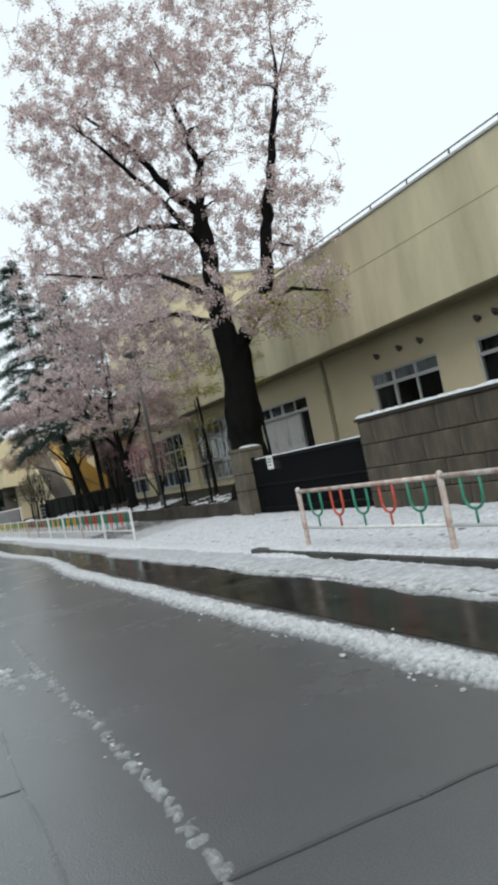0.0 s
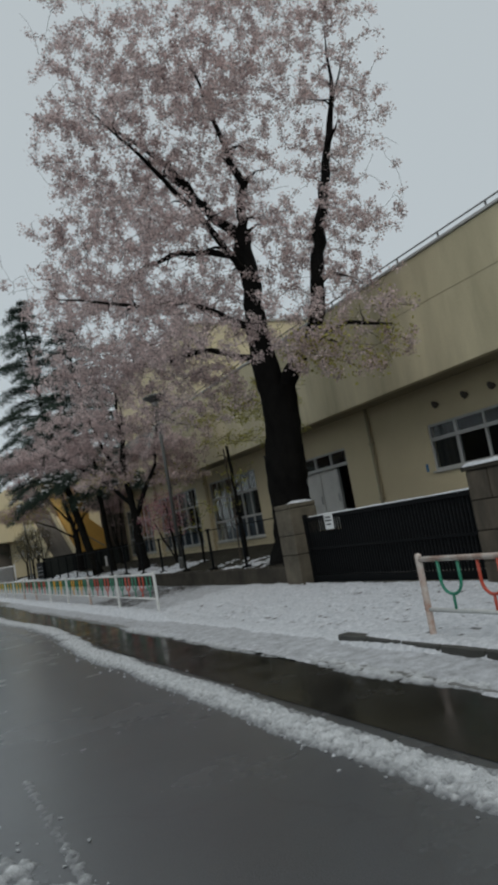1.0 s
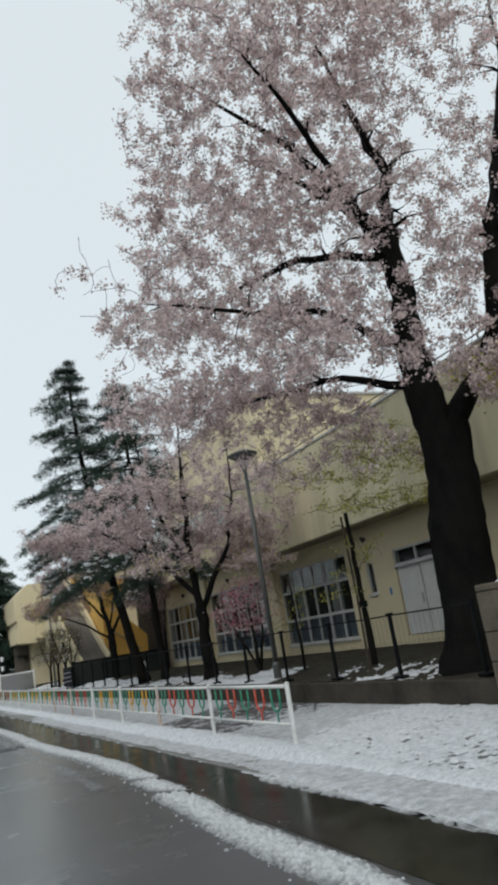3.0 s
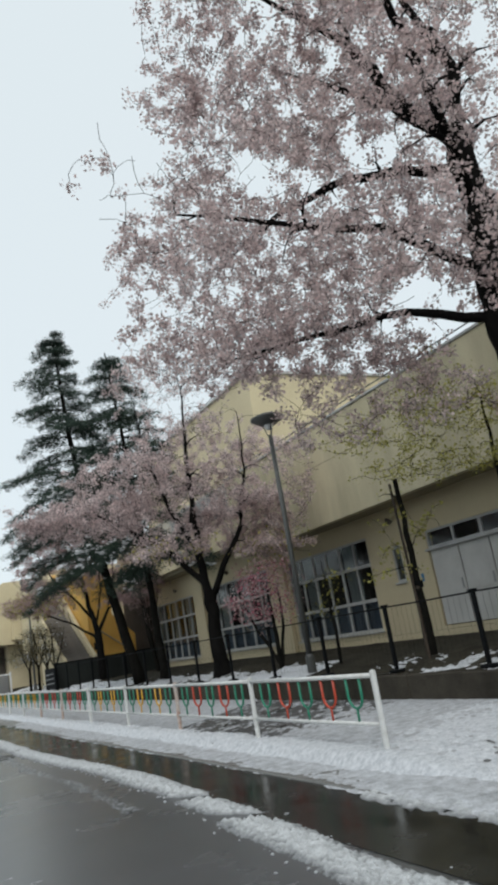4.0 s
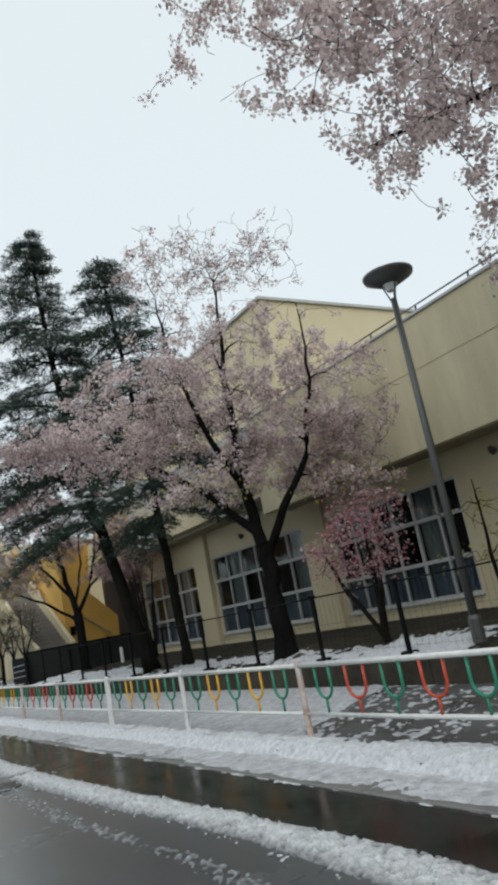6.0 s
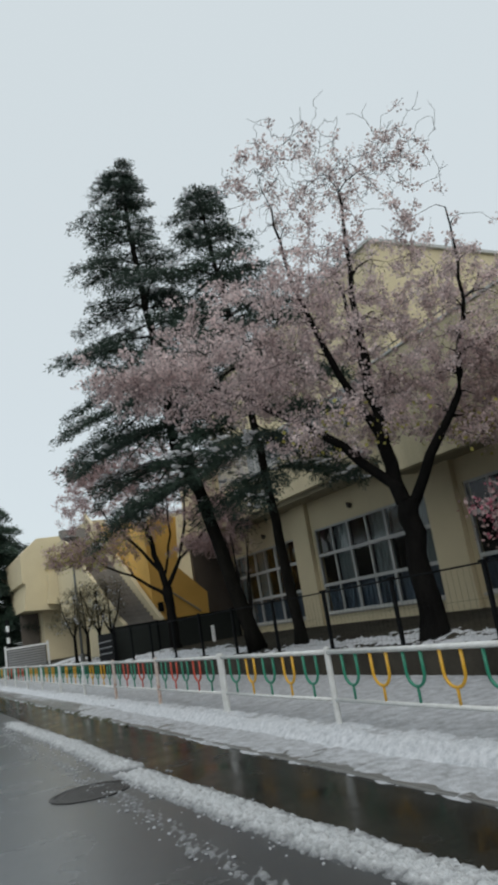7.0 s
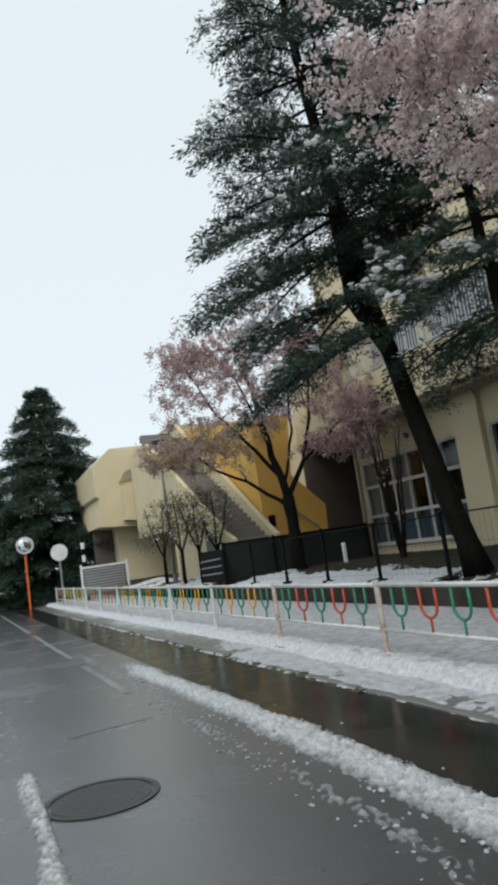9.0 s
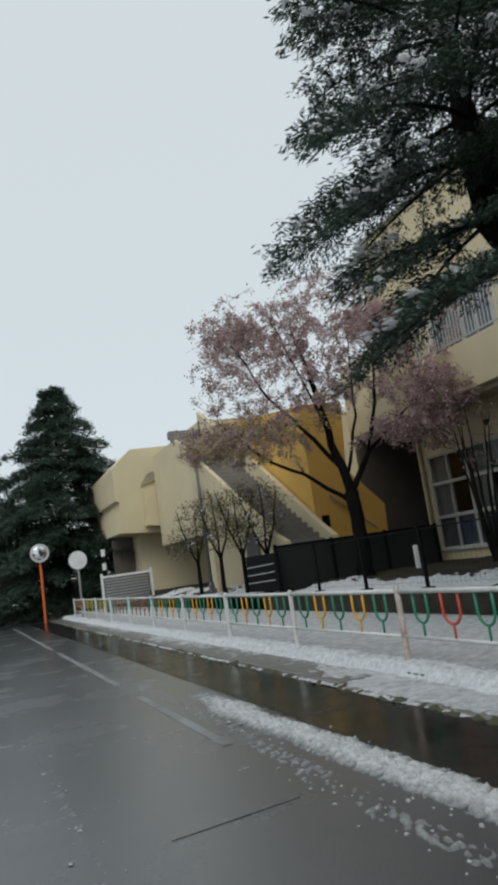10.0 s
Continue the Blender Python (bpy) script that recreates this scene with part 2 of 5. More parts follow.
def cracked(m, scale, wide, strength):
    """Fine irregular dark cracks over a surface."""
    nt = m.node_tree
    b = next(n for n in nt.nodes if n.type == 'BSDF_PRINCIPLED')
    col = b.inputs["Base Color"].links[0].from_socket
    g = nt.nodes.new("ShaderNodeNewGeometry")
    nz = nt.nodes.new("ShaderNodeTexNoise")
    nz.inputs["Scale"].default_value = 1.3
    nz.inputs["Detail"].default_value = 6
    va = nt.nodes.new("ShaderNodeVectorMath")
    va.operation = 'MULTIPLY_ADD'
    va.inputs[1].default_value = (1.1, 1.1, 0)
    vo = nt.nodes.new("ShaderNodeTexVoronoi")
    vo.feature = 'DISTANCE_TO_EDGE'
    vo.inputs["Scale"].default_value = scale
    mr = nt.nodes.new("ShaderNodeMapRange")
    mr.inputs["From Max"].default_value = wide
    mr.inputs["To Min"].default_value = strength
    mr.inputs["To Max"].default_value = 0.0
    mx = nt.nodes.new("ShaderNodeMix")
    mx.data_type = 'RGBA'
    mx.inputs[7].default_value = (0.022, 0.023, 0.024, 1)
    nt.links.new(g.outputs["Position"], nz.inputs["Vector"])
    nt.links.new(nz.outputs["Color"], va.inputs[0])
    nt.links.new(g.outputs["Position"], va.inputs[2])
    nt.links.new(va.outputs[0], vo.inputs["Vector"])
    nt.links.new(vo.outputs["Distance"], mr.inputs[0])
    nt.links.new(mr.outputs[0], mx.inputs[0])
    nt.links.new(col, mx.inputs[6])
    nt.links.new(mx.outputs[2], b.inputs["Base Color"])


for node in M_ASPHALT.node_tree.nodes:
    if node.type == 'MIX' and node.blend_type == 'OVERLAY':
        node.inputs[0].default_value = 0.8
cracked(M_ASPHALT, 0.34, 0.007, 0.45)

# ---- mesh helpers ----
def box(bm, x0, x1, y0, y1, z0, z1, bevel=0.0):
    vs = [bm.verts.new((x, y, z)) for z in (z0, z1) for y in (y0, y1) for x in (x0, x1)]
    fs = [bm.faces.new([vs[i] for i in q]) for q in
          ((0, 2, 3, 1), (4, 5, 7, 6), (0, 1, 5, 4), (2, 6, 7, 3), (0, 4, 6, 2), (1, 3, 7, 5))]
    if bevel:
        es = {e for f in fs for e in f.edges}
        bmesh.ops.bevel(bm, geom=list(es), offset=bevel, segments=1, affect='EDGES', profile=0.5)
    return bm


def bbox(*a, bevel=0.0):
    return box(bmesh.new(), *a, bevel=bevel)


def tube(bm, pts, radii, sides=8, cap=True):
    """A round bar along pts; radii one number or one a point."""
    pts = [Vector(p) for p in pts]
    if not hasattr(radii, "__len__"):
        radii = [radii] * len(pts)
    rings = []
    ref = None
    for i, p in enumerate(pts):
        d = (pts[min(i + 1, len(pts) - 1)] - pts[max(i - 1, 0)]).normalized()
        if ref is None or abs(ref.dot(d)) > 0.95:
            ref = Vector((0, 0, 1)) if abs(d.z) < 0.9 else Vector((1, 0, 0))
        u = ref.cross(d).normalized()
        v = d.cross(u)
        rings.append([bm.verts.new(p + (u * math.cos(2 * math.pi * k / sides) + v * math.sin(2 * math.pi * k / sides)) * radii[i])
                      for k in range(sides)])
    for a, b in zip(rings, rings[1:]):
        for k in range(sides):
            bm.faces.new((a[k], a[(k + 1) % sides], b[(k + 1) % sides], b[k]))
    if cap:
        bm.faces.new(rings[0][::-1])
        bm.faces.new(rings[-1])
    return bm


def finish(bm, name, mat, smooth=False):
    bmesh.ops.recalc_face_normals(bm, faces=bm.faces[:])
    me = bpy.data.meshes.new(name)
    bm.to_mesh(me)
    bm.free()
    me.materials.append(mat)
    if smooth:
        me.shade_smooth()
    return me


def part(name, bm, mat, parent, label="", smooth=False):
    ob = new(name, finish(bm, name, mat, smooth))
    ob.parent = parent
    return tagged(ob, label=label)


def share(name, me, parent, m=None, label=""):
    """Another piece on the same mesh."""
    ob = new(name, me)
    ob.parent = parent
    if m is not None:
        ob.matrix_basis = m
    return tagged(ob, label=label)


def thing(name, label, category, at=(0, 0, 0), group="", kind=""):
    ob = new(name)
    ob.empty_display_size = 0.2
    ob.location = at
    return tagged(ob, label, category, group, kind)


def solid(name, bm, mat, label, category, group="", kind="", smooth=False):
    return tagged(new(name, finish(bm, name, mat, smooth)), label, category, group, kind)


def quads(name, verts, mat, smooth=False, n=4):
    """A mesh of loose n-gons from an array (count, n, 3)."""
    c = len(verts)
    me = bpy.data.meshes.new(name)
    me.vertices.add(c * n)
    me.vertices.foreach_set("co", np.ascontiguousarray(verts, dtype=np.float32).ravel())
    me.loops.add(c * n)
    me.loops.foreach_set("vertex_index", np.arange(c * n, dtype=np.int32))
    me.polygons.add(c)
    me.polygons.foreach_set("loop_start", np.arange(0, c * n, n, dtype=np.int32))
    me.update(calc_edges=True)
    me.materials.append(mat)
    return me


def fbm(x, y, s=1.0, seed=0.0):
    return noise.fractal(Vector((x * s, y * s, seed)), 0.6, 2.1, 4)


def sheet(name, x0, x1, y0, y1, dx, dy, height, mat):
    """A height field as one mesh."""
    nx, ny = int(round((x1 - x0) / dx)) + 1, int(round((y1 - y0) / dy)) + 1
    vs = [(x0 + (x1 - x0) * i / (nx - 1), y0 + (y1 - y0) * j / (ny - 1)) for j in range(ny) for i in range(nx)]
    verts = [(x, y, height(x, y)) for x, y in vs]
    faces = [(j * nx + i, j * nx + i + 1, (j + 1) * nx + i + 1, (j + 1) * nx + i) for j in range(ny - 1) for i in range(nx - 1)]
    me = bpy.data.meshes.new(name)
    me.from_pydata(verts, [], faces)
    me.materials.append(mat)
    me.shade_smooth()
    return new(name, me)


def ball(level):
    bm = bmesh.new()
    bmesh.ops.create_icosphere(bm, subdivisions=level, radius=1)
    v = np.array([p.co[:] for p in bm.verts])
    f = np.array([[p.index for p in q.verts] for q in bm.faces])
    bm.free()
    return v, f


BALL = {1: ball(1), 2: ball(2)}


def blobs(name, at, size, turn, rng, mat, level=1, rough=0.2):
    """Many lumps in one mesh: centres, half sizes and turns about z."""
    tv, tf = BALL[level]
    n, k = len(at), len(tv)
    v = tv[None] * (1 + rng.normal(0, rough, (n, k, 1))) * np.asarray(size)[:, None]
    c, si = np.cos(turn)[:, None], np.sin(turn)[:, None]
    v = np.stack([v[..., 0] * c - v[..., 1] * si, v[..., 0] * si + v[..., 1] * c, v[..., 2]], axis=2) + np.asarray(at)[:, None]
    f = (tf[None] + (np.arange(n) * k)[:, None, None]).reshape(-1, 3)
    me = bpy.data.meshes.new(name)
    me.vertices.add(n * k)
    me.vertices.foreach_set("co", v.astype(np.float32).ravel())
    me.loops.add(len(f) * 3)
    me.loops.foreach_set("vertex_index", f.astype(np.int32).ravel())
    me.polygons.add(len(f))
    me.polygons.foreach_set("loop_start", np.arange(0, len(f) * 3, 3, dtype=np.int32))
    me.update(calc_edges=True)
    me.materials.append(mat)
    me.shade_smooth()
    return me


def step01(a, b, v):
    t = min(1.0, max(0.0, (v - a) / (b - a)))
    return t * t * (3 - 2 * t)


# ---- ground, road, pavement ----
def drive(y):
    return step01(9.7, 10.7, y) * (1 - step01(16.4, 17.4, y))


def kerb_x(y):
    return 4.5


def pave_z(x, y):
    flat = 0.12 + 0.05 * max(0.0, x - 4.5)
    low = 0.045 + 0.085 * max(0.0, x - 4.5)
    k = drive(y)
    return flat * (1 - k) + low * k


g = bbox(-600, 600, -600, 1200, -0.6, -0.05)
tagged(new("ground", finish(g, "ground", M_GROUND)), "dark wet ground reaching away under the town", "ground", kind="structure")
g = bbox(-7, 4.6, -40, 140, -0.3, 0.0)
tagged(new("road", finish(g, "road", M_ASPHALT)), "wet dark grey asphalt road with slush lines", "road", kind="structure")
pav = sheet("pavement", 4.5, 7.06, -6, 66, 0.1, 0.25,
            lambda x, y: pave_z(x, y) if x > kerb_x(y) + 0.05 else -0.03, M_PAVE)
tagged(pav, "wet grey pavement under thin snow beside the road", "pavement", kind="structure")
g = bbox(4.0, 60, 66, 140, -0.3, 0.02)
tagged(new("road_far", finish(g, "road_far", M_ASPHALT)), "wet asphalt of the side street", "road", kind="structure")

# unseen plain wall, added to darken window reflections and the facade under the eave
g = bbox(-9.3, -9.0, -40, 78, -0.1, 5.2)
tagged(new("west_sky_block", finish(g, "west_sky_block", M_WEST)), "unseen wall added across the road to block low sky light", "wall", kind="structure")

# thin film of water standing in the gutter
wat = sheet("gutter_water", 2.9, 3.88, -6, 66, 0.2, 0.5, lambda x, y: 0.004, M_GUTTER)
tagged(wat, "still brown meltwater standing in the gutter", "water", kind="structure")

apron = thing("gutter_apron", "wet concrete gutter slabs between road and kerb", "gutter", kind="structure")
me_ap = finish(bbox(0, 0.64, 0.004, 1.996, -0.1, 0.022, bevel=0.01), "gutter_slab", M_APRON)
for i in range(36):
    share("gutter_slab", me_ap, apron, pose(3.86, -6 + 2 * i, 0.026 if i > 20 else 0, 0, 1.2, 0))
mo = sheet("kerb_moss", 3.76, 3.98, 32, 60, 0.03, 0.05,
           lambda x, y: 0.012 + 0.045 * (fbm(x, y, 6, 61) + 0.5 * fbm(0, y, 0.6, 62)) - 2.2 * (x - 3.87) ** 2, M_MOSS)
tagged(mo, "olive moss and grit along the gutter edge", "moss", kind="stuff")

# painted edge line, worn
for a, b in ((34.6, 38.2), (39.4, 47), (48, 64)):
    g = bbox(2.06, 2.155, a + 0.1, b - 0.1, 0.0, 0.0045)
    tagged(new("edge_line", finish(g, "edge_line", M_LINE)), "worn white edge line on the wet road", "road marking",
           group="edge lines", kind="structure")
# tar joints
for x0, x1, y0, y1 in ((0.17, 0.21, -4, 9.4), (-2, 0.2, 4.55, 4.35), (-2, 4.0, 2.93, 2.55), (1.15, 2.0, 32.92, 33.04), (0.7, 2.55, 46.92, 47.3)):
    bm = bmesh.new()
    n = 24
    pts = []
    for i in range(n + 1):
        t = i / n
        x, y = x0 + (x1 - x0) * t, y0 + (y1 - y0) * t
        w = 0.02 * fbm(x * 2, y * 2, 1, 3)
        pts.append((x + (w if x1 - x0 < 1 else 0), y + (w if x1 - x0 > 1 else 0.0) , 0.0015))
    tube(bm, pts, 0.005 if y0 > 30 else 0.014, 5)
    for v in bm.verts:
        v.co.z = max(0.0005, min(0.004, v.co.z))
    tagged(new("tar_joint", finish(bm, "tar_joint", M_PATCH)), "dark tar joint across the wet asphalt", "road joint", group="road joints",
           kind="structure")


# slush lines on the road
def slow(y, s, seed):
    return noise.fractal(Vector((seed, y * s, seed * 0.7)), 0.8, 2.0, 2)


def ridge(xc, half, high, gate, seed, wobble=0.05, grain=0.16, both=False):
    def h(x, y):
        c = (xc(y) if both else xc) + wobble * slow(y, 0.5, seed)
        d = (x - c) / (half * (1 + 0.3 * slow(y, 1.0, seed + 5)))
        n = fbm(x, y, 8.5, seed + 2) * (0.5 - grain) + fbm(x, y, 27.0, seed + 3) * (grain + 0.12)
        k = (gate(x, y) if both else gate(y)) + 0.5 * slow(y, 0.6, seed + 9)
        return max(-0.02, high * (1.0 - d * d) * (0.72 + 0.95 * n) * min(1, max(0, k)) + 0.022 * n - 0.012)
    return h


def ridge_x(y):
    """The main ridge drifts outwards towards the first railing and back."""
    return 2.62 + 0.3 * step01(15.0, 19.5, y) - 0.2 * step01(22.5, 26.5, y) - 0.08 * step01(33, 37, y)


def ridge_gate(x, y):
    """Wheel tracks cut the ridge slantwise in three places; it thins out far along."""
    k = 1.3 if y < 35.5 else 1.3 - (y - 35.5) * 0.5
    for y0, slope, wide in ((18.55, 1.7, 0.16), (17.15, 1.7, 0.17), (27.85, 0.5, 0.12)):
        d = (y - y0 - (3.04 - x) * slope) / wide
        k -= 2.6 * math.exp(-d * d)
    return k


sl = sheet("slush_ridge", 2.2, 3.3, -3, 38.5, 0.022, 0.03, ridge(ridge_x, 0.235, 0.066, ridge_gate, 11, 0.05, 0.3, True), M_SLUSH)
tagged(sl, "lumpy ridge of melting slush along the edge line", "slush", kind="stuff")
sl = sheet("slush_trail", 2.1, 2.55, 19, 40, 0.035, 0.05, ridge(2.3, 0.13, 0.022, lambda y: 0.75, 31, 0.1, 0.45), M_SLUSH)
tagged(sl, "thin broken trail of slush on the wet road", "slush", kind="stuff")
sl = sheet("slush_trail", 0.35, 1.05, 0.5, 36, 0.035, 0.05,
           ridge(0.7, 0.06, 0.03, lambda y: 0.75 if y < 9 else (-0.2 if y < 32.5 else 0.35), 51, 0.06, 0.4), M_SLUSH)
tagged(sl, "thin broken trail of slush on the wet road", "slush", kind="stuff")
sl = sheet("slush_strip", 0.5, 0.9, 25.6, 32.4, 0.02, 0.03, ridge(0.69, 0.085, 0.05, lambda y: min(2.0, 2.5 * (32.2 - y), 2.5 * (y - 25.8)), 55, 0.05, 0.3), M_SLUSH)
tagged(sl, "solid whitish strip of slush on the wet road", "slush", kind="stuff")
sl = sheet("slush_ridge", 3.5, 4.3, -5, 17, 0.04, 0.06, ridge(3.9, 0.2, 0.055, lambda y: 1.2, 71, 0.08), M_SLUSH)
tagged(sl, "flat grey slush drifting along the gutter", "slush", kind="stuff")
def patch(x, y):
    d = math.hypot((x - 0.3 + 0.35 * (y - 7.2)) / 0.34, (y - 7.2) / 0.75)
    return 0.03 * (1 - d * d) + 0.03 * fbm(x, y, 5.5, 87) + 0.012 * fbm(x, y, 19, 88) - 0.016


sl = sheet("slush_patch", -0.5, 1.1, 6.1, 8.3, 0.022, 0.03, lambda x, y: max(-0.02, patch(x, y)), M_SLUSH)
tagged(sl, "ragged half-melted patch of slush on the wet road", "slush", kind="stuff")
rng = np.random.default_rng(77)
at, size = [], []
for y in rng.uniform(-2.5, 37, 260):
    sd = rng.choice((-1, 1), p=(0.85, 0.15))
    off = 0.19 + abs(rng.normal(0, 0.07))
    r = rng.uniform(0.006, 0.017) * (1.5 if rng.random() < 0.08 else 1)
    at.append((ridge_x(y) + sd * off, y, 0.003 + r * 0.3))
    size.append((r, r * rng.uniform(0.8, 1.6), r * 0.7))
for x0, sx, ya, yb, n in ((0.73, 0.04, 1.2, 7, 36), (0.5, 0.22, 6.6, 8.2, 24), (0.7, 0.1, 32.5, 37, 26), (2.2, 0.07, 24, 34, 160)):
    for y in rng.uniform(ya, yb, n):
        r = rng.uniform(0.005, 0.015)
        at.append((rng.normal(x0, sx), y, 0.002 + r * 0.25))
        size.append((r, r * rng.uniform(0.8, 1.8), r * 0.6))
sl = new("slush_crumbs", blobs("slush_crumbs", at, size, rng.uniform(0, 6.28, len(at)), rng, M_THINSNOW, 1, 0.22))
tagged(sl, "small crumbs of slush scattered beside the ridges", "slush", kind="stuff")


def shelf(x, y):
    n = fbm(x, y, 3, 93) * 0.5 + fbm(x, y, 9, 94) * 0.35 + fbm(x, y, 22, 95) * 0.2
    return 0.026 + 0.022 * drive(y) + 0.02 * (1 - step01(9.3, 10.3, y)) * step01(3.9, 4.3, x) + 0.012 * step01(33, 36, y) + 0.02 * n + 0.012 * fbm(0, y, 0.4, 96) - 0.25 * max(0.0, 3.98 - x) ** 1.2


sl = sheet("gutter_slush", 3.8, 4.52, -5, 60, 0.04, 0.06, shelf, M_THINSNOW)
tagged(sl, "flat grey slush lying against the kerb", "slush", kind="stuff")


# snow on the pavement
def cover(x, y):
    e = kerb_x(y)
    z = pave_z(x, y)
    n = fbm(x, y, 2.2, 4) * 0.35 + fbm(x, y, 8, 6) * 0.35 + fbm(x, y, 19, 8) * 0.3
    n = max(n, -0.55)
    white = 1 - 0.75 * step01(17.6, 19.0, y) - 0.25 * step01(19.0, 22, y)
    bank = (1 - step01(0.16, 0.5, x - e)) * (1 - white)
    wheel = 0.02 * step01(0.0, 0.3, x - e)
    h = white * (0.022 + 0.03 * n) + bank * (0.018 + 0.07 * n) + (1 - white) * (1 - bank) * (-0.012 + 0.02 * n)
    bare = (1 - step01(8.6, 9.6, y)) * 0.012
    spot = fbm(x * 0.8, y * 1.3, 9.5, 33) + 0.3 * fbm(x, y, 1.1, 34)
    if white > 0.5 and x > e + 0.25 and spot > 0.4:
        h -= 0.28 * (spot - 0.4)
    edge = step01(-0.1, 0.06, x - e - bare + 0.03 * slow(y, 1.2, 12) + 0.02 * n)
    if x < e + 0.28:
        h = max(h, 0.008 + 0.022 * white)
    return (z + h) * edge + (0.018 if bare < 0.01 else -0.02) * (1 - edge)


sn = sheet("pavement_snow", 4.34, 6.98, -5, 66, 0.055, 0.07, cover, M_SNOW)
tagged(sn, "thin trampled wet snow covering the pavement", "snow", kind="stuff")
def trodden(x, y):
    """Thin snow, worn through to the wet paving in a trampled stretch with a straight far edge."""
    far = 24.25 + 0.45 * (x - 4.7)
    worn = step01(19.5, 22.0, y) * (1 - step01(far - 0.12, far + 0.06, y))
    lip = 0.02 * math.exp(-((y - far - 0.1) / 0.12) ** 2)
    n = fbm(x, y, 3.2, 14) * 0.6 + 0.8 * fbm(x, y, 11, 15) + 0.5 * fbm(x, y, 24, 16)
    return pave_z(x, y) + 0.007 + 0.006 * step01(24, 27, y) - 0.0115 * worn + lip + (0.006 + 0.011 * worn) * n


sn = sheet("thin_snow", 4.6, 7.0, 17, 66, 0.05, 0.06,
           trodden, M_THINSNOW)
tagged(sn, "grey half-melted snow on the pavement", "snow", kind="stuff")

# kerb stones
# the dark stone colour doubles as the shadow line under the snow edge
kerb = thing("kerb", "mossy wet kerb stones, darkened to draw the shadow line", "kerb", kind="structure")
me_k = finish(bbox(0, 0.16, 0.005, 0.595, -0.1, 0.125, bevel=0.012), "kerb_stone", M_KERB)
me_km = finish(bbox(0, 0.16, 0.005, 0.595, -0.1, 0.075, bevel=0.012), "kerb_stone", M_KERB)
me_kl = finish(bbox(0, 0.16, 0.005, 0.595, -0.1, 0.035, bevel=0.012), "kerb_stone_low", M_KERB)
for i in range(118):
    y = -5 + 0.6 * i
    share("kerb_stone", me_kl if 10.0 < y < 16.9 else (me_km if y > 16.9 else me_k), kerb, pose(kerb_x(y + 0.3) - 0.01, y, 0, 0, 0, 0))


# manholes
def manhole(x, y, r=0.34):
    th = thing("manhole_cover", "round wet cast iron manhole cover in the road", "manhole cover", (x, y, 0), "manhole covers")
    bm = bmesh.new()
    tube(bm, [(0, 0, -0.02), (0, 0, 0.006)], r, 48)
    part("lid", bm, M_IRON, th)
    bm = bmesh.new()
    for k in range(48):
        a, b = 2 * math.pi * k / 48, 2 * math.pi * (k + 1) / 48
        vs = [bm.verts.new((rr * math.cos(t), rr * math.sin(t), z)) for t in (a, b) for rr, z in ((r + 0.012, 0.009), (r + 0.06, 0.009), (r + 0.06, -0.01))]
        bm.faces.new((vs[0], vs[1], vs[4], vs[3]))
        bm.faces.new((vs[1], vs[2], vs[5], vs[4]))
    part("rim", bm, M_IRON, th, "iron rim")
    bm = bmesh.new()
    for i in range(-5, 6):
        for j in range(-5, 6):
            px, py = i * 0.055 + (0.027 if j % 2 else 0), j * 0.05
            if px * px + py * py < (r - 0.05) ** 2:
                box(bm, px - 0.012, px + 0.012, py - 0.012, py + 0.012, 0.004, 0.0072)
    tagged(part("stud_pattern", bm, M_IRON, th), kind="stuff")
    return th


manhole(2.15, 27.42)
manhole(1.1, 30.85)


# ---- wall, gate and pillar ----
wall = thing("block_wall", "weathered mossy concrete block wall with a snow-covered cap", "wall", kind="structure")
me_b = finish(bbox(0, 0.22, 0.006, 0.794, 0.005, 0.395, bevel=0.012), "block", M_BLOCK)
me_h = finish(bbox(0, 0.22, 0.006, 0.394, 0.005, 0.395, bevel=0.012), "half_block", M_BLOCK)
part("mortar_core", bbox(6.9, 7.06, -5.0, 10.57, 0.05, 1.74), M_CONC, wall)
for r in range(4):
    z = 0.14 + 0.4 * r
    y = 10.58 - (0.4 if r % 2 else 0)
    if r % 2:
        share("block", me_h, wall, pose(6.87, 10.18, z))
    while y - 0.8 > -5.1:
        y -= 0.8
        share("block", me_b, wall, pose(6.87 + 0.004 * math.sin(y * 9 + r), y, z))
part("wall_cap", bbox(6.84, 7.12, -5, 10.62, 1.74, 1.8, bevel=0.01), M_CONC, wall)


def snow_strip(name, x0, x1, y0, y1, z, high, seed, label, dx=0.04, dy=0.08):
    def h(x, y):
        u = 2 * (x - x0) / (x1 - x0) - 1
        v = min(y - y0, y1 - y) / 0.08
        k = max(0.0, 1 - u * u * u * u) * min(1, max(0, v))
        return z - 0.004 + (high + high * 0.5 * fbm(x * 2, y, 3, seed)) * k
    return tagged(sheet(name, x0, x1, y0, y1, dx, dy, h, M_SNOW), label, "snow", kind="stuff")


snow_strip("wall_snow", 6.83, 7.13, -5, 10.63, 1.8, 0.045, 21, "white strip of snow lying on the wall cap")

pillar = thing("gate_pillar", "square stone gate pillar in three courses, snow on top", "gate pillar", (6.9, 15.55, 0.2))
for i, (a, b) in enumerate(((0, 0.62), (0.63, 1.0), (1.01, 1.52))):
    part("course", bbox(0, 0.6, 0, 0.62, a, b, bevel=0.012), M_PILLAR, pillar)
part("cap", bbox(-0.004, 0.604, -0.004, 0.624, 1.525, 1.62, bevel=0.02), M_PILLAR, pillar)
snow_strip("pillar_snow", 7.05, 7.5, 15.55, 16.0, 1.82, 0.04, 23, "small patch of snow on the pillar top", 0.05, 0.05)

gate = thing("sliding_gate", "black metal sliding gate with upright bars, snow along its top", "gate", (7.2, 10.62, 0.2))
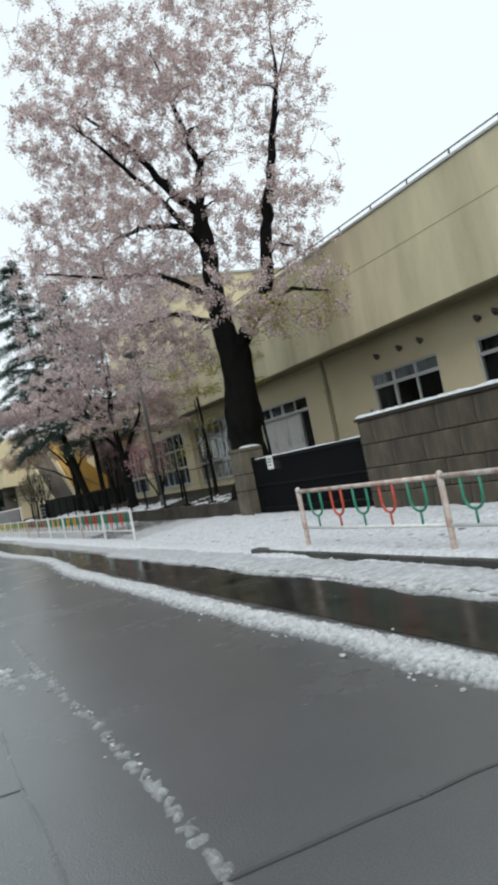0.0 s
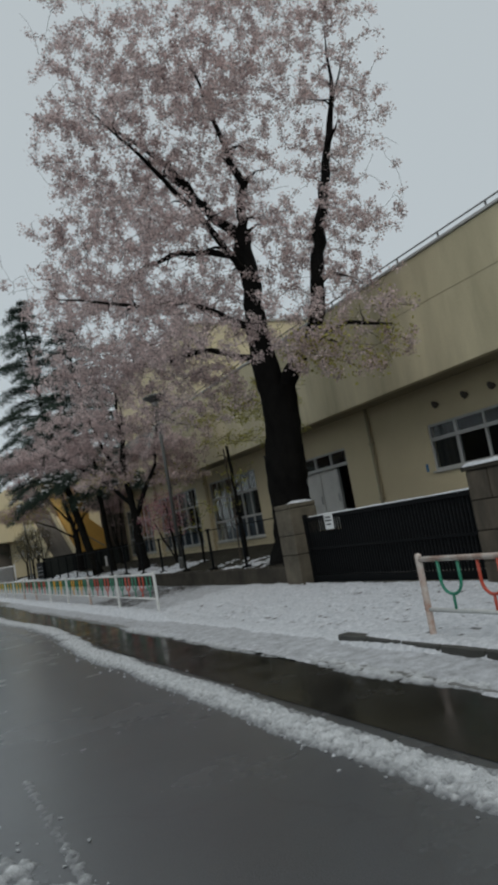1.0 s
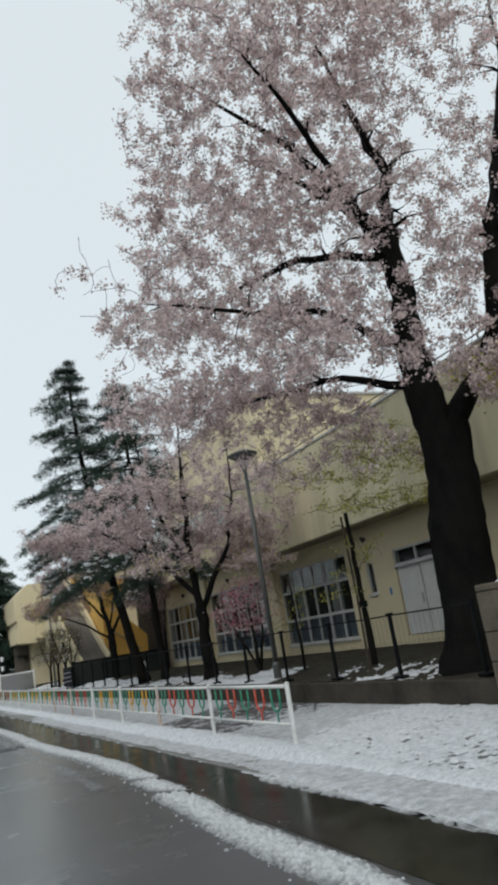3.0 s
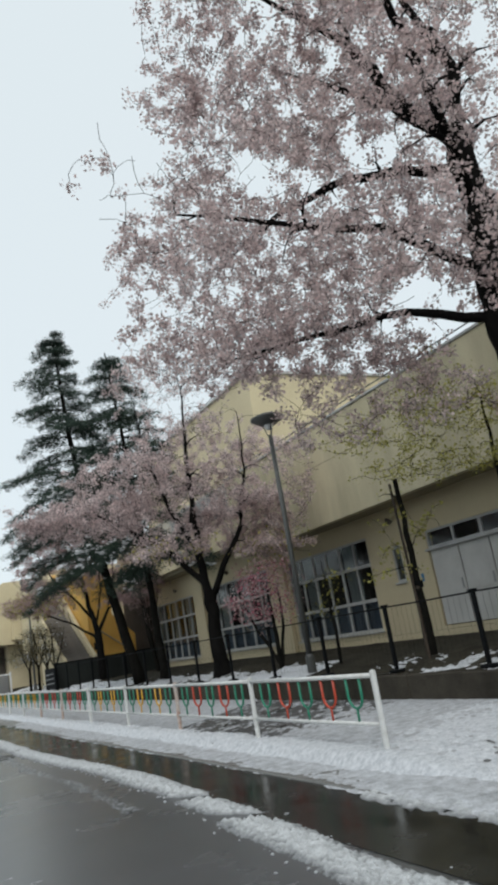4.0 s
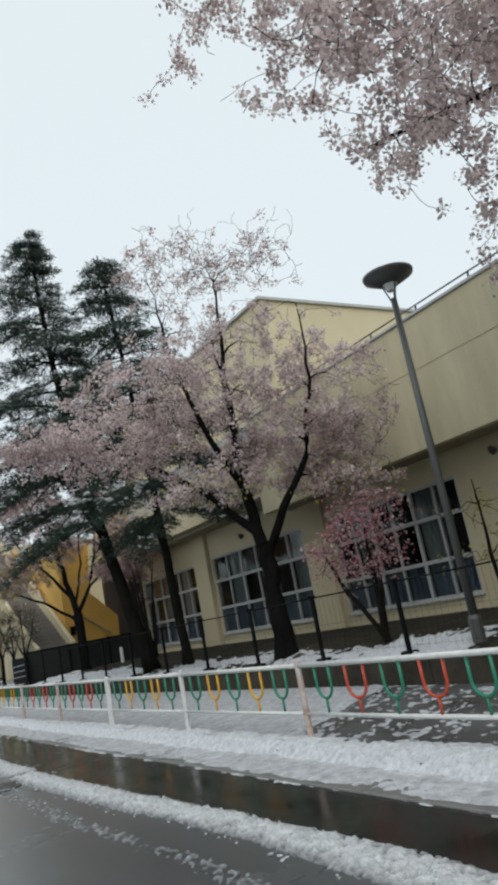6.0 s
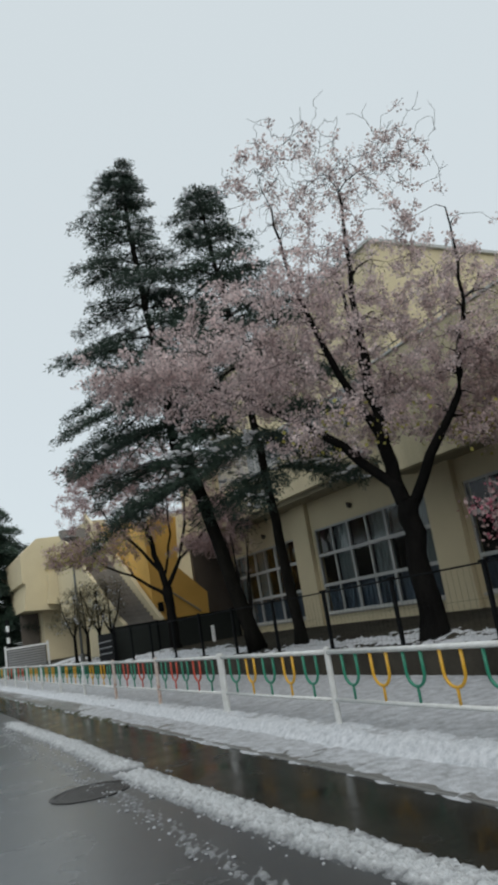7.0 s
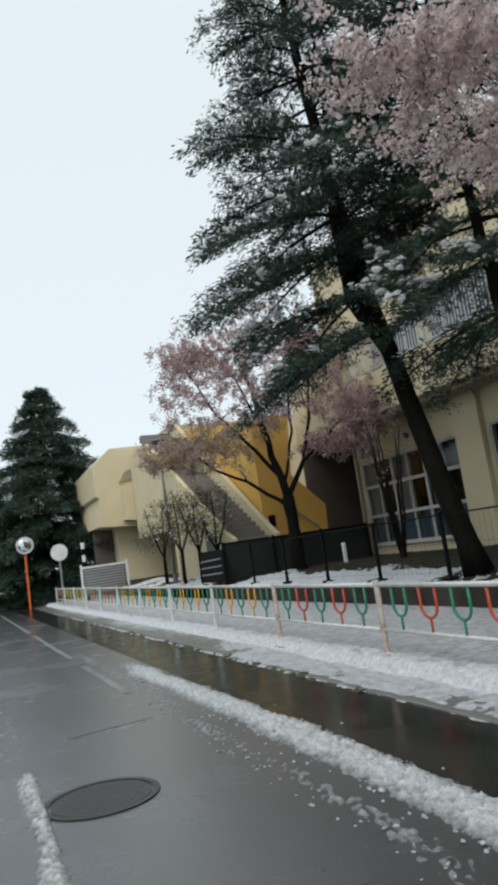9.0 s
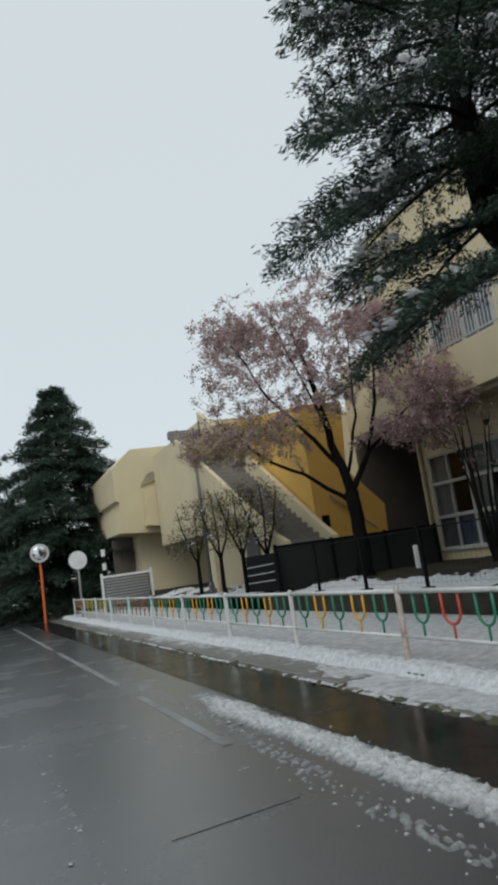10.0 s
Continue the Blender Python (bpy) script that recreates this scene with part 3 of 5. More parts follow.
part("top_rail", bbox(-0.03, 0.03, 0, 4.9, 1.22, 1.3, bevel=0.006), M_BLACK, gate)
part("middle_rail", bbox(-0.025, 0.025, 0, 4.9, 0.66, 0.71, bevel=0.005), M_BLACK, gate)
part("bottom_rail", bbox(-0.035, 0.035, 0, 4.9, 0.06, 0.18, bevel=0.006), M_BLACK, gate)
# sheets added behind the bars in place of the shadowy yard
part("shadow_sheet", bbox(0.035, 0.045, 0.0, 3.7, 0.2, 1.24), M_GATE, gate)
part("shadow_sheet", bbox(0.035, 0.045, 3.7, 4.88, 0.2, 1.0), M_GATE, gate)
me_bar = finish(bbox(-0.012, 0.012, -0.014, 0.014, 0.18, 1.23), "upright_bar", M_BLACK)
for i in range(62):
    share("upright_bar", me_bar, gate, pose(0, 0.04 + i * 0.079, 0))
for y in (0.4, 4.4):
    bm = bmesh.new()
    tube(bm, [(-0.02, y, 0.05), (0.02, y, 0.05)], 0.06, 16)
    part("wheel", bm, M_METAL, gate)
part("end_post", bbox(-0.05, 0.05, 4.9, 5.0, 0.0, 1.36, bevel=0.008), M_BLACK, gate)
snow_strip("gate_snow", 7.16, 7.24, 10.65, 15.4, 1.5, 0.022, 25, "thin line of snow on the gate's top rail", 0.02, 0.08)
notice = thing("notice", "small white notice board with dark writing on the gate", "notice", (7.155, 14.62, 1.37))
part("board", bbox(-0.01, 0.008, -0.14, 0.14, -0.15, 0.15, bevel=0.004), M_SIGN, notice)
for z, w in ((0.07, 0.09), (0.01, 0.1), (-0.06, 0.07)):
    part("writing_bar", bbox(-0.013, -0.0095, -w, w, z - 0.014, z + 0.014), M_INK, notice)

# ---- raised bed, fence ----
bed = thing("bed_wall", "low weathered concrete retaining wall of the garden bed", "retaining wall", kind="structure")
y = 16.2
while y < 45.5:
    part("coping_block", bbox(6.98, 7.16, y + 0.006, min(y + 1.994, 45.6), 0.1, 0.6 + 0.008 * math.sin(y * 3), bevel=0.012), M_CONC, bed)
    y += 2.0


def soil_z(x, y):
    return 0.58 + 0.16 * step01(7.1, 9.0, x) + 0.03 * fbm(x, y, 0.8, 2) + 0.02 * fbm(x, y, 4, 3)


so = sheet("garden_bed", 7.12, 12.62, 16.2, 66, 0.14, 0.16, soil_z, M_SOIL)
tagged(so, "dark brown wet garden soil", "soil", kind="structure")
g = bbox(7.2, 12.7, 10.5, 16.25, 0.0, 0.22)
tagged(new("yard", finish(g, "yard", M_PAVE)), "wet paved yard behind the gate", "yard", kind="structure")
g = bbox(7.1, 12.7, -8, 10.5, 0.0, 0.6)
tagged(new("yard_bed", finish(g, "yard_bed", M_SOIL)), "soil behind the block wall", "soil", kind="structure")


def bed_snow(x, y):
    n = 0.7 * fbm(x, y, 0.45, 41) + 0.4 * fbm(x, y, 2.5, 42) + 0.45 * fbm(x, y, 9, 43)
    return soil_z(x, y) - 0.035 + 0.09 * n + (0.04 if y > 44 and x < 10 else 0) + (0.05 if 7.15 < x < 8.2 and 24 < y < 45 else 0) - 0.07 * step01(8.4, 9.6, x)


sn = sheet("garden_snow", 7.14, 12.4, 16.4, 60, 0.07, 0.08, bed_snow, M_SNOW)
tagged(sn, "patches of wet snow lying on the garden soil", "snow", kind="stuff")

fence = thing("mesh_fence", "black metal fence with slim posts and fine wire mesh", "fence")
bm = bmesh.new()
box(bm, -0.028, 0.028, -0.028, 0.028, 0.0, 1.03, bevel=0.005)
box(bm, -0.045, 0.045, -0.05, 0.05, 1.02, 1.05)
me_fp = finish(bm, "post", M_BLACK)
bm = bmesh.new()
box(bm, -0.09, 0.09, -0.1, 0.1, 0.0, 0.05, bevel=0.012)
me_ff = finish(bm, "foot_plate", M_BLACK)
FY = [16.75 + 2.03 * k for k in range(15)]
for y in FY:
    p = share("post", me_fp, fence, pose(7.3, y, 0.6))
    share("foot_plate", me_ff, p, pose(0, 0, 0))
for y0, y1 in zip(FY, FY[1:]):
    bm = bmesh.new()
    tube(bm, [(7.3, y0, 1.61), (7.3, (y0 + y1) / 2, 1.605), (7.3, y1, 1.61)], 0.014, 6)
    part("top_rail", bm, M_BLACK, fence)
    bm = bmesh.new()
    k = y0 + 0.05
    while k < y1:
        box(bm, 7.299, 7.301, k - 0.001, k + 0.001, 0.68, 1.61)
        k += 0.12
    for z in (0.72, 1.16):
        box(bm, 7.2985, 7.3015, y0, y1, z - 0.0015, z + 0.0015)
    part("wire_mesh", bm, M_BLACK, fence)


# ---- coloured pipe railings ----
def u_mesh(mat, name):
    bm = bmesh.new()
    pts = [(0, -0.135, 0.75), (0, -0.135, 0.55)]
    for k in range(1, 10):
        a = math.pi * k / 10
        pts.append((0, -0.135 * math.cos(a), 0.55 - 0.13 * math.sin(a)))
    pts += [(0, 0.135, 0.55), (0, 0.135, 0.75)]
    tube(bm, pts, 0.016, 6)
    tube(bm, [(0, 0, 0.425), (0, 0, 0.27)], 0.014, 6)
    return finish(bm, name, mat, True)


ME_U = {"g": u_mesh(M_GREEN, "green_hoop"), "r": u_mesh(M_RED, "red_hoop"), "y": u_mesh(M_YELLOW, "yellow_hoop")}
bm = bmesh.new()
tube(bm, [(0, 0, -0.1), (0, 0, 0.8)], 0.034, 12)
tube(bm, [(0, 0, 0.795), (0, 0, 0.815), (0, 0, 0.825)], [0.036, 0.03, 0.012], 12)
ME_POST = finish(bm, "post", M_WHITE, False)
ME_POSTR = ME_POST.copy()
ME_POSTR.materials[0] = M_RUST


def railing(x, y0, panels, z, label, rusty=(), rail_mat=M_WHITE):
    """Posts 3 m apart, two rails, five hoops a panel; panels: the colour of the second and fourth hoop."""
    th = thing("pipe_railing", label, "railing", (x, y0, z), "railings along the pavement")
    for i in range(len(panels) + 1):
        share("post", ME_POSTR if i in rusty else ME_POST, th, pose(0, 3 * i, 0), "rust-stained post" if i in rusty else "")
    for i, c in enumerate(panels):
        for zz, r, nm in ((0.765, 0.027, "top_rail"), (0.262, 0.021, "lower_rail")):
            bm = bmesh.new()
            tube(bm, [(0, 3 * i + 0.02, zz), (0, 3 * i + 1.5, zz - 0.004), (0, 3 * i + 2.98, zz)], r, 10)
            part(nm, bm, rail_mat if nm == "top_rail" else M_WHITE, th, smooth=True)
        for k in range(5):
            col = "g" if k % 2 == 0 else c
            share({"g": "green_hoop", "r": "red_hoop", "y": "yellow_hoop"}[col], ME_U[col], th,
                  pose(0, 3 * i + 0.42 + 0.54 * k, 0, 0, 0, 3 * math.sin(i * 5 + k * 3)))
    return th


railing(4.73, -2.85, "rrrr", 0.14, "rusting white pipe railing with green and red hoops in snow", (0, 1, 2, 3, 4), M_RUST)
railing(4.73, 17.84, "rryy", 0.14, "white pipe railing with green, red and yellow hoops beside snow", (2,))
railing(4.73, 29.93, "rryy", 0.14, "white pipe railing with green, red and yellow hoops beside wet snow", (1, 2))
railing(4.73, 42.0, "yyrr", 0.14, "white pipe railing with yellow and green hoops further along the road")
railing(4.73, 54.1, "yyr", 0.14, "white pipe railing with coloured hoops at the pavement's end")


# ---- school building ----
XF = 12.56
school = thing("school_building", "cream rendered school building with deep stained fascia and grey sash windows", "building")
OPEN = [  # y0, y1, z0, z1 of the windows and doors
    (-4.0, -1.0, 2.08, 3.26), (0.9, 3.9, 2.08, 3.26), (5.6, 8.6, 2.08, 3.26),
    (10.3, 13.42, 2.08, 3.26), (14.85, 17.8, 2.08, 3.26), (21.7, 25.5, 0.98, 3.36), (26.58, 26.95, 2.25, 3.2),
    (28.0, 32.6, 1.08, 3.66), (34.0, 39.6, 1.1, 3.7), (40.9, 45.8, 1.05, 3.65)]
ys = sorted({-8.0, 46.2, *[v for o in OPEN for v in o[:2]]})
bm = bmesh.new()
for a, b in zip(ys, ys[1:]):
    holes = [o for o in OPEN if o[0] <= a and o[1] >= b]
    if holes:
        box(bm, XF, XF + 0.2, a, b, 0.75, holes[0][2])
        box(bm, XF, XF + 0.2, a, b, holes[0][3], 4.6)
    else:
        box(bm, XF, XF + 0.2, a, b, 0.75, 4.6)
bmesh.ops.remove_doubles(bm, verts=bm.verts[:], dist=0.001)
part("wall", bm, M_CREAM, school)
part("plinth", bbox(XF - 0.03, XF + 0.2, -8, 46.2, 0.1, 0.75), M_BASE, school, "dark base course")
# end wall towards the passage, coloured dark for the shade there
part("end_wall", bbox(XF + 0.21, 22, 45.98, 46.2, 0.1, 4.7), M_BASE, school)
# plain rooms whose dimness comes from the near-black wall colour
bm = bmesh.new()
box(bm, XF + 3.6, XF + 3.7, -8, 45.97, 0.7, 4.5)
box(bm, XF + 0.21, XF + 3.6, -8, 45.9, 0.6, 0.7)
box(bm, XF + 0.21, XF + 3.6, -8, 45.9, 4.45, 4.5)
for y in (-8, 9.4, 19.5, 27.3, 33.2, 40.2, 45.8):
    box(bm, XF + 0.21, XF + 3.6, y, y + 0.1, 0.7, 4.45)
part("interior", bm, M_INSIDE, school, "rooms behind the windows, their dimness put into near-black walls")
part("fascia", bbox(11.5, 11.72, -8, 34.2, 4.2, 7.0, bevel=0.015), M_FASCIA, school, "stained cream concrete fascia")
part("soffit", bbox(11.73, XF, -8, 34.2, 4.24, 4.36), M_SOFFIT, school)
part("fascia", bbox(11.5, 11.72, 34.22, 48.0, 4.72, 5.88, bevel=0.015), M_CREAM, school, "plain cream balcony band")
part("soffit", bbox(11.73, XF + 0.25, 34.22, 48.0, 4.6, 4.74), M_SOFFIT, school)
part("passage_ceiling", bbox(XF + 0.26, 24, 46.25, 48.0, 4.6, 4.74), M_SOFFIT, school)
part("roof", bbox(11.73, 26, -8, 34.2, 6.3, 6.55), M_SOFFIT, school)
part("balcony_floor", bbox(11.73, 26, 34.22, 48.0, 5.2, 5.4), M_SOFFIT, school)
part("coping", bbox(11.46, 11.78, -8, 34.24, 7.0, 7.07, bevel=0.01), M_SASH, school, "pale metal coping")
part("panel_joint", bbox(11.494, 11.5, -8, 34.18, 5.88, 5.895), M_SOFFIT, school)
bm = bmesh.new()
tube(bm, [(11.6, -8, 7.24), (11.6, 34, 7.24)], 0.018, 6)
part("roof_rail", bm, M_LAMP, school)
me_st = finish(bbox(-0.012, 0.012, -0.02, 0.02, 7.07, 7.24), "rail_stand", M_LAMP)
for i in range(28):
    share("rail_stand", me_st, school, pose(11.6, -7.5 + 1.5 * i, 0))
# piers between the tall windows
for y0, y1 in ((32.75, 33.85), (39.72, 40.75)):
    part("pier", bbox(XF - 0.16, XF - 0.002, y0, y1, 0.75, 4.6, bevel=0.01), M_CREAM, school)
for y in (20.2, 45.95):
    bm = bmesh.new()
    tube(bm, [(XF - 0.07, y, 0.75), (XF - 0.07, y, 4.25)], 0.05, 10)
    p = part("downpipe", bm, M_SOFFIT, school)
    for z in (1.6, 3.2):
        part("bracket", bbox(XF - 0.13, XF, y - 0.07, y + 0.07, z, z + 0.04), M_SOFFIT, p)
bm = bmesh.new()
box(bm, -0.07, 0.0, -0.09, 0.09, -0.015, 0.015)
tube(bm, [(-0.02, 0, 0.0), (-0.1, 0, 0.04), (-0.12, 0, -0.03)], [0.085, 0.08, 0.03], 12)
me_v = finish(bm, "vent_hood", M_BASE, True)
for y, z in ((17.27, 3.68), (16.2, 3.68), (15.3, 3.68), (13.15, 3.68), (12.55, 3.68), (11.7, 3.68), (26.76, 3.86), (37.3, 4.04), (43, 4.04)):
    share("vent_hood", me_v, school, pose(XF, y, z))


for y, z in ((25.91, 2.24), (18.09, 2.19)):
    part("blue_plate", bbox(XF - 0.012, XF - 0.001, y - 0.05, y + 0.05, z - 0.1, z + 0.1, bevel=0.003), M_BLUEPLATE, school, "small blue plate")


def window(y0, y1, z0, z1, cols, rows, curtains):
    """Frame, mullions and transoms with a pane to each light. rows: heights of the transoms."""
    w = new("window")
    w.parent = school
    x0, x1 = XF + 0.03, XF + 0.11
    bm = bmesh.new()
    t = 0.055
    box(bm, x0, x1, y0, y1, z0, z0 + t)
    box(bm, x0, x1, y0, y1, z1 - t, z1)
    box(bm, x0, x1, y0, y0 + t, z0 + t, z1 - t)
    box(bm, x0, x1, y1 - t, y1, z0 + t, z1 - t)
    zs = [z0, *rows, z1]
    for z in rows:
        box(bm, x0 - 0.01, x1, y0 + t, y1 - t, z - 0.045, z + 0.045)
    part("frame", bm, M_SASH, w)
    part("sill", bbox(XF - 0.06, XF + 0.03, y0 - 0.05, y1 + 0.05, z0 - 0.06, z0 - 0.004, bevel=0.008), M_SASH, w)
    for c in range(1, cols):
        y = y0 + (y1 - y0) * c / cols
        wide = 0.045 if c % 2 == 0 else 0.028
        for a, b in zip(zs, zs[1:]):
            part("mullion", bbox(x0 + 0.004, x1 - 0.01, y - wide, y + wide, a + 0.046, b - 0.046), M_SASH, w)
    for r, (a, b) in enumerate(zip(zs, zs[1:])):
        for c in range(cols):
            ya, yb = y0 + (y1 - y0) * c / cols, y0 + (y1 - y0) * (c + 1) / cols
            part("pane", bbox(XF + 0.065, XF + 0.071, ya + 0.03, yb - 0.03, a + 0.04, b - 0.04), M_GLASS, w)
            k = curtains(r, c)
            if k is not None:
                bm = bmesh.new()
                n = 14
                vs = []
                for i in range(n + 1):
                    yy = ya + 0.02 + (yb - ya - 0.04) * i / n
                    xx = XF + 0.17 + 0.022 * math.sin(i * 1.9 + c)
                    vs.append((bm.verts.new((xx, yy, a)), bm.verts.new((xx, yy, b)), bm.verts.new((xx + 0.006, yy, a)), bm.verts.new((xx + 0.006, yy, b))))
                for p, q in zip(vs, vs[1:]):
                    bm.faces.new((p[0], q[0], q[1], p[1]))
                    bm.faces.new((p[2], p[3], q[3], q[2]))
                part("curtain", bm, k, w)
    return w


# third column: a near-black sheet behind the glass stands for the unlit room
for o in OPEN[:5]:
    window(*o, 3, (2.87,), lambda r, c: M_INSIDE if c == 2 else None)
window(26.58, 26.95, 2.25, 3.2, 1, (), lambda r, c: M_CURTAIN)
window(28.0, 32.6, 1.08, 3.66, 6, (1.92, 2.9), lambda r, c: M_BLUEPANEL if r == 0 else (M_CURTAIN if c in (1, 4) else None))
window(34.0, 39.6, 1.1, 3.7, 6, (1.95, 2.87), lambda r, c: M_BLUEPANEL if r == 0 else (M_CURTAIN if c in (0, 2, 4) else None))
window(40.9, 45.8, 1.05, 3.65, 6, (1.93, 2.85), lambda r, c: M_BLUEPANEL if r == 0 else (M_CURTAIN if c in (1, 3, 5) else None))
# entrance: white double doors under dark lights
ent = window(21.7, 25.5, 2.9, 3.36, 4, (), lambda r, c: None)
for i in range(3):
    y = 22.42 + i * 1.03
    d = part("door", bbox(XF + 0.04, XF + 0.1, y, y + 0.99, 1.0, 2.88, bevel=0.006), M_DOOR, school, "white painted door leaf")
    part("door_panel", bbox(XF + 0.03, XF + 0.039, y + 0.15, y + 0.84, 1.75, 2.7, bevel=0.003), M_DOOR, d)
    part("handle", bbox(XF + 0.0, XF + 0.03, y + 0.06, y + 0.09, 1.8, 2.05, bevel=0.004), M_METAL, d)
part("side_light", bbox(XF + 0.065, XF + 0.071, 21.72, 22.38, 1.0, 2.88), M_GLASS, school)
part("door_post", bbox(XF + 0.02, XF + 0.12, 22.36, 22.43, 0.98, 2.9), M_SASH, school)

part("balcony_parapet", bbox(11.52, 11.7, 44.25, 48.0, 5.885, 7.0, bevel=0.015), M_CREAM, school, "solid cream balcony parapet")

# upper storey set back behind the balcony
upper = thing("upper_storey", "cream upper storey set back behind a railed balcony", "building")
part("wall", bbox(14.2, 26, 36.0, 50.0, 5.4, 12.0, bevel=0.02), M_CREAM, upper)
part("roof_edge", bbox(14.1, 26.1, 35.9, 50.1, 12.0, 12.12, bevel=0.01), M_SASH, upper)
for y in (37.0, 40.4, 43.8):
    w = part("window", bbox(14.15, 14.19, y, y + 2.8, 6.2, 8.2), M_SASH, upper, "pale framed upper window")
    for k in range(4):
        part("pane", bbox(14.135, 14.148, y + 0.06 + 0.69 * k, y + 0.67 + 0.69 * k, 6.28, 8.12), M_BLUEPANEL, w)
rail = thing("balcony_railing", "pale metal balcony railing with close-set bars", "railing", (11.6, 34.3, 5.88))
part("top_rail", bbox(-0.03, 0.03, 0, 9.9, 1.02, 1.07, bevel=0.008), M_SASH, rail)
part("bottom_rail", bbox(-0.02, 0.02, 0, 9.9, 0.1, 0.14, bevel=0.005), M_SASH, rail)
me_bb = finish(bbox(-0.012, 0.012, -0.012, 0.012, 0.14, 1.02), "bar", M_SASH)
me_bp = finish(bbox(-0.03, 0.03, -0.03, 0.03, 0.0, 1.03), "post", M_SASH)
for i in range(82):
    share("bar", me_bb, rail, pose(0, 0.06 + 0.12 * i, 0))
for i in range(6):
    share("post", me_bp, rail, pose(0.01, 0.1 + 1.93 * i, 0))


# ---- stair, yellow wall, annex ----
def slab(pts, axis, lo, hi):
    """A plate with the outline pts, spanning lo to hi along an axis ('x': pts are y, z; 'y': pts are x, z)."""
    bm = bmesh.new()
    mk = (lambda p, v: (v, p[0], p[1])) if axis == 'x' else (lambda p, v: (p[0], v, p[1]))
    a = [bm.verts.new(mk(p, lo)) for p in pts]
    b = [bm.verts.new(mk(p, hi)) for p in pts]
    bm.faces.new(a[::-1])
    bm.faces.new(b)
    for i in range(len(pts)):
        j = (i + 1) % len(pts)
        bm.faces.new((a[i], a[j], b[j], b[i]))
    return bm


stair = thing("outdoor_stair", "cream outdoor stair with solid parapets rising beside the road", "stair")
part("near_parapet", slab([(45.7, 1.85), (46.4, 2.1), (47.1, 2.5), (52.0, 5.1), (54.4, 6.3), (54.4, 5.4), (49.9, 3.25), (46.6, 1.72), (45.7, 1.4)], 'x', 7.8, 7.95), M_CREAM, stair)
part("far_parapet", slab([(45.75, 1.85), (46.5, 2.25), (51.2, 5.1), (55.6, 7.6), (55.6, 6.4), (45.75, 0.7)], 'x', 9.2, 9.36), M_CREAM, stair)
me_step = finish(bbox(7.96, 9.19, 0, 0.33, -0.3, 0.0, bevel=0.01), "step", M_STEP)
for i in range(32):
    share("step", me_step, stair, pose(0, 45.9 + 0.31 * i, 1.5 + 0.168 * (i + 1)))
for y, z in ((46.6, 1.74), (51.5, 4.0)):
    part("column", bbox(7.82, 7.94, y, y + 0.22, 0.6, z), M_CREAM, stair)
part("under_wall", slab([(46.9, 0.6), (46.9, 1.5), (54.6, 5.7), (54.6, 0.6)], 'x', 8.6, 8.75), M_CREAM, stair)
part("store_door", bbox(8.56, 8.596, 49.4, 50.5, 0.6, 2.35, bevel=0.006), M_LAMP, stair, "grey metal store door")
yel = thing("yellow_wall", "bright yellow rendered wall rising beside the stair", "wall")
part("side_wall", slab([(47.3, 0.6), (47.3, 5.7), (51.0, 6.2), (57.0, 7.2), (57.0, 0.6)], 'x', 9.45, 9.7), M_YWALL, yel)
part("front_wall", slab([(9.42, 0.6), (9.42, 5.68), (10.8, 5.7), (10.62, 3.68), (11.7, 2.6), (11.6, 0.6)], 'y', 47.0, 47.28), M_YWALL, yel)
part("handrail", tube(bmesh.new(), [(9.9, 46.92, 3.0), (11.3, 46.92, 1.9)], 0.035, 8), M_SOFFIT, yel)
part("lamp_box", bbox(9.6, 9.8, 46.92, 47.0, 2.1, 2.45), M_BLACK, yel)
# back of the covered passage: shade painted as the dark plinth colour
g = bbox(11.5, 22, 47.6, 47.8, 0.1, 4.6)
tagged(new("recess_wall", finish(g, "recess_wall", M_BASE)), "passage back wall, its shade put into a dark colour", "wall", kind="structure")
annex = thing("annex_building", "pale cream annex with overhanging upper floor beyond the stair", "building")
part("upper_floor", slab([(7.3, 3.7), (7.5, 5.2), (7.3, 5.3), (7.3, 6.9), (8.3, 7.8), (12.6, 7.9), (12.6, 3.3)], 'y', 64.0, 74.0), M_CREAM, annex)
part("parapet", slab([(8.6, 3.9), (8.7, 5.6), (11.8, 6.7), (11.8, 3.5)], 'y', 63.4, 63.98), M_CREAM, annex)
# no hollow here: the opening's shade is a flat plate of darker colour
part("recess", slab([(8.6, 5.9), (9.0, 6.5), (10.6, 6.9), (10.6, 6.4)], 'y', 63.9, 63.995), M_SOFFIT, annex, "flat darker plate painted as a shaded balcony opening")
part("ground_floor", bbox(8.5, 16, 65.2, 74, 0.0, 3.6), M_CREAM, annex)
# dark plate standing for the shade under the overhanging floor
part("overhang_shade", bbox(7.4, 8.45, 66.5, 66.7, 0.0, 3.6), M_BASE, annex)
part("link_wall", bbox(9.2, 16, 55.4, 63.3, 2.8, 7.2), M_CREAM, annex)

# black fence and gate closing the garden
scr = thing("garden_gate", "black metal garden gate and dark green mesh screen", "gate", (7.2, 45.2, 0.6))
part("leaf_frame", bbox(0.0, 0.06, -0.1, 1.9, 0.08, 1.0), M_BLACK, scr)
for k in range(3):
    part("rail", tube(bmesh.new(), [(-0.03, 0.0, 0.35 + 0.2 * k), (-0.03, 1.8, 0.3 + 0.2 * k)], 0.018, 6), M_METAL, scr)
part("screen", bbox(0.2, 5.0, 0.3, 0.36, 0.0, 1.12), M_GREENNET, scr, "dark green mesh screen")
part("screen_rail", bbox(0.2, 5.0, 0.28, 0.38, 1.12, 1.17), M_BLACK, scr)
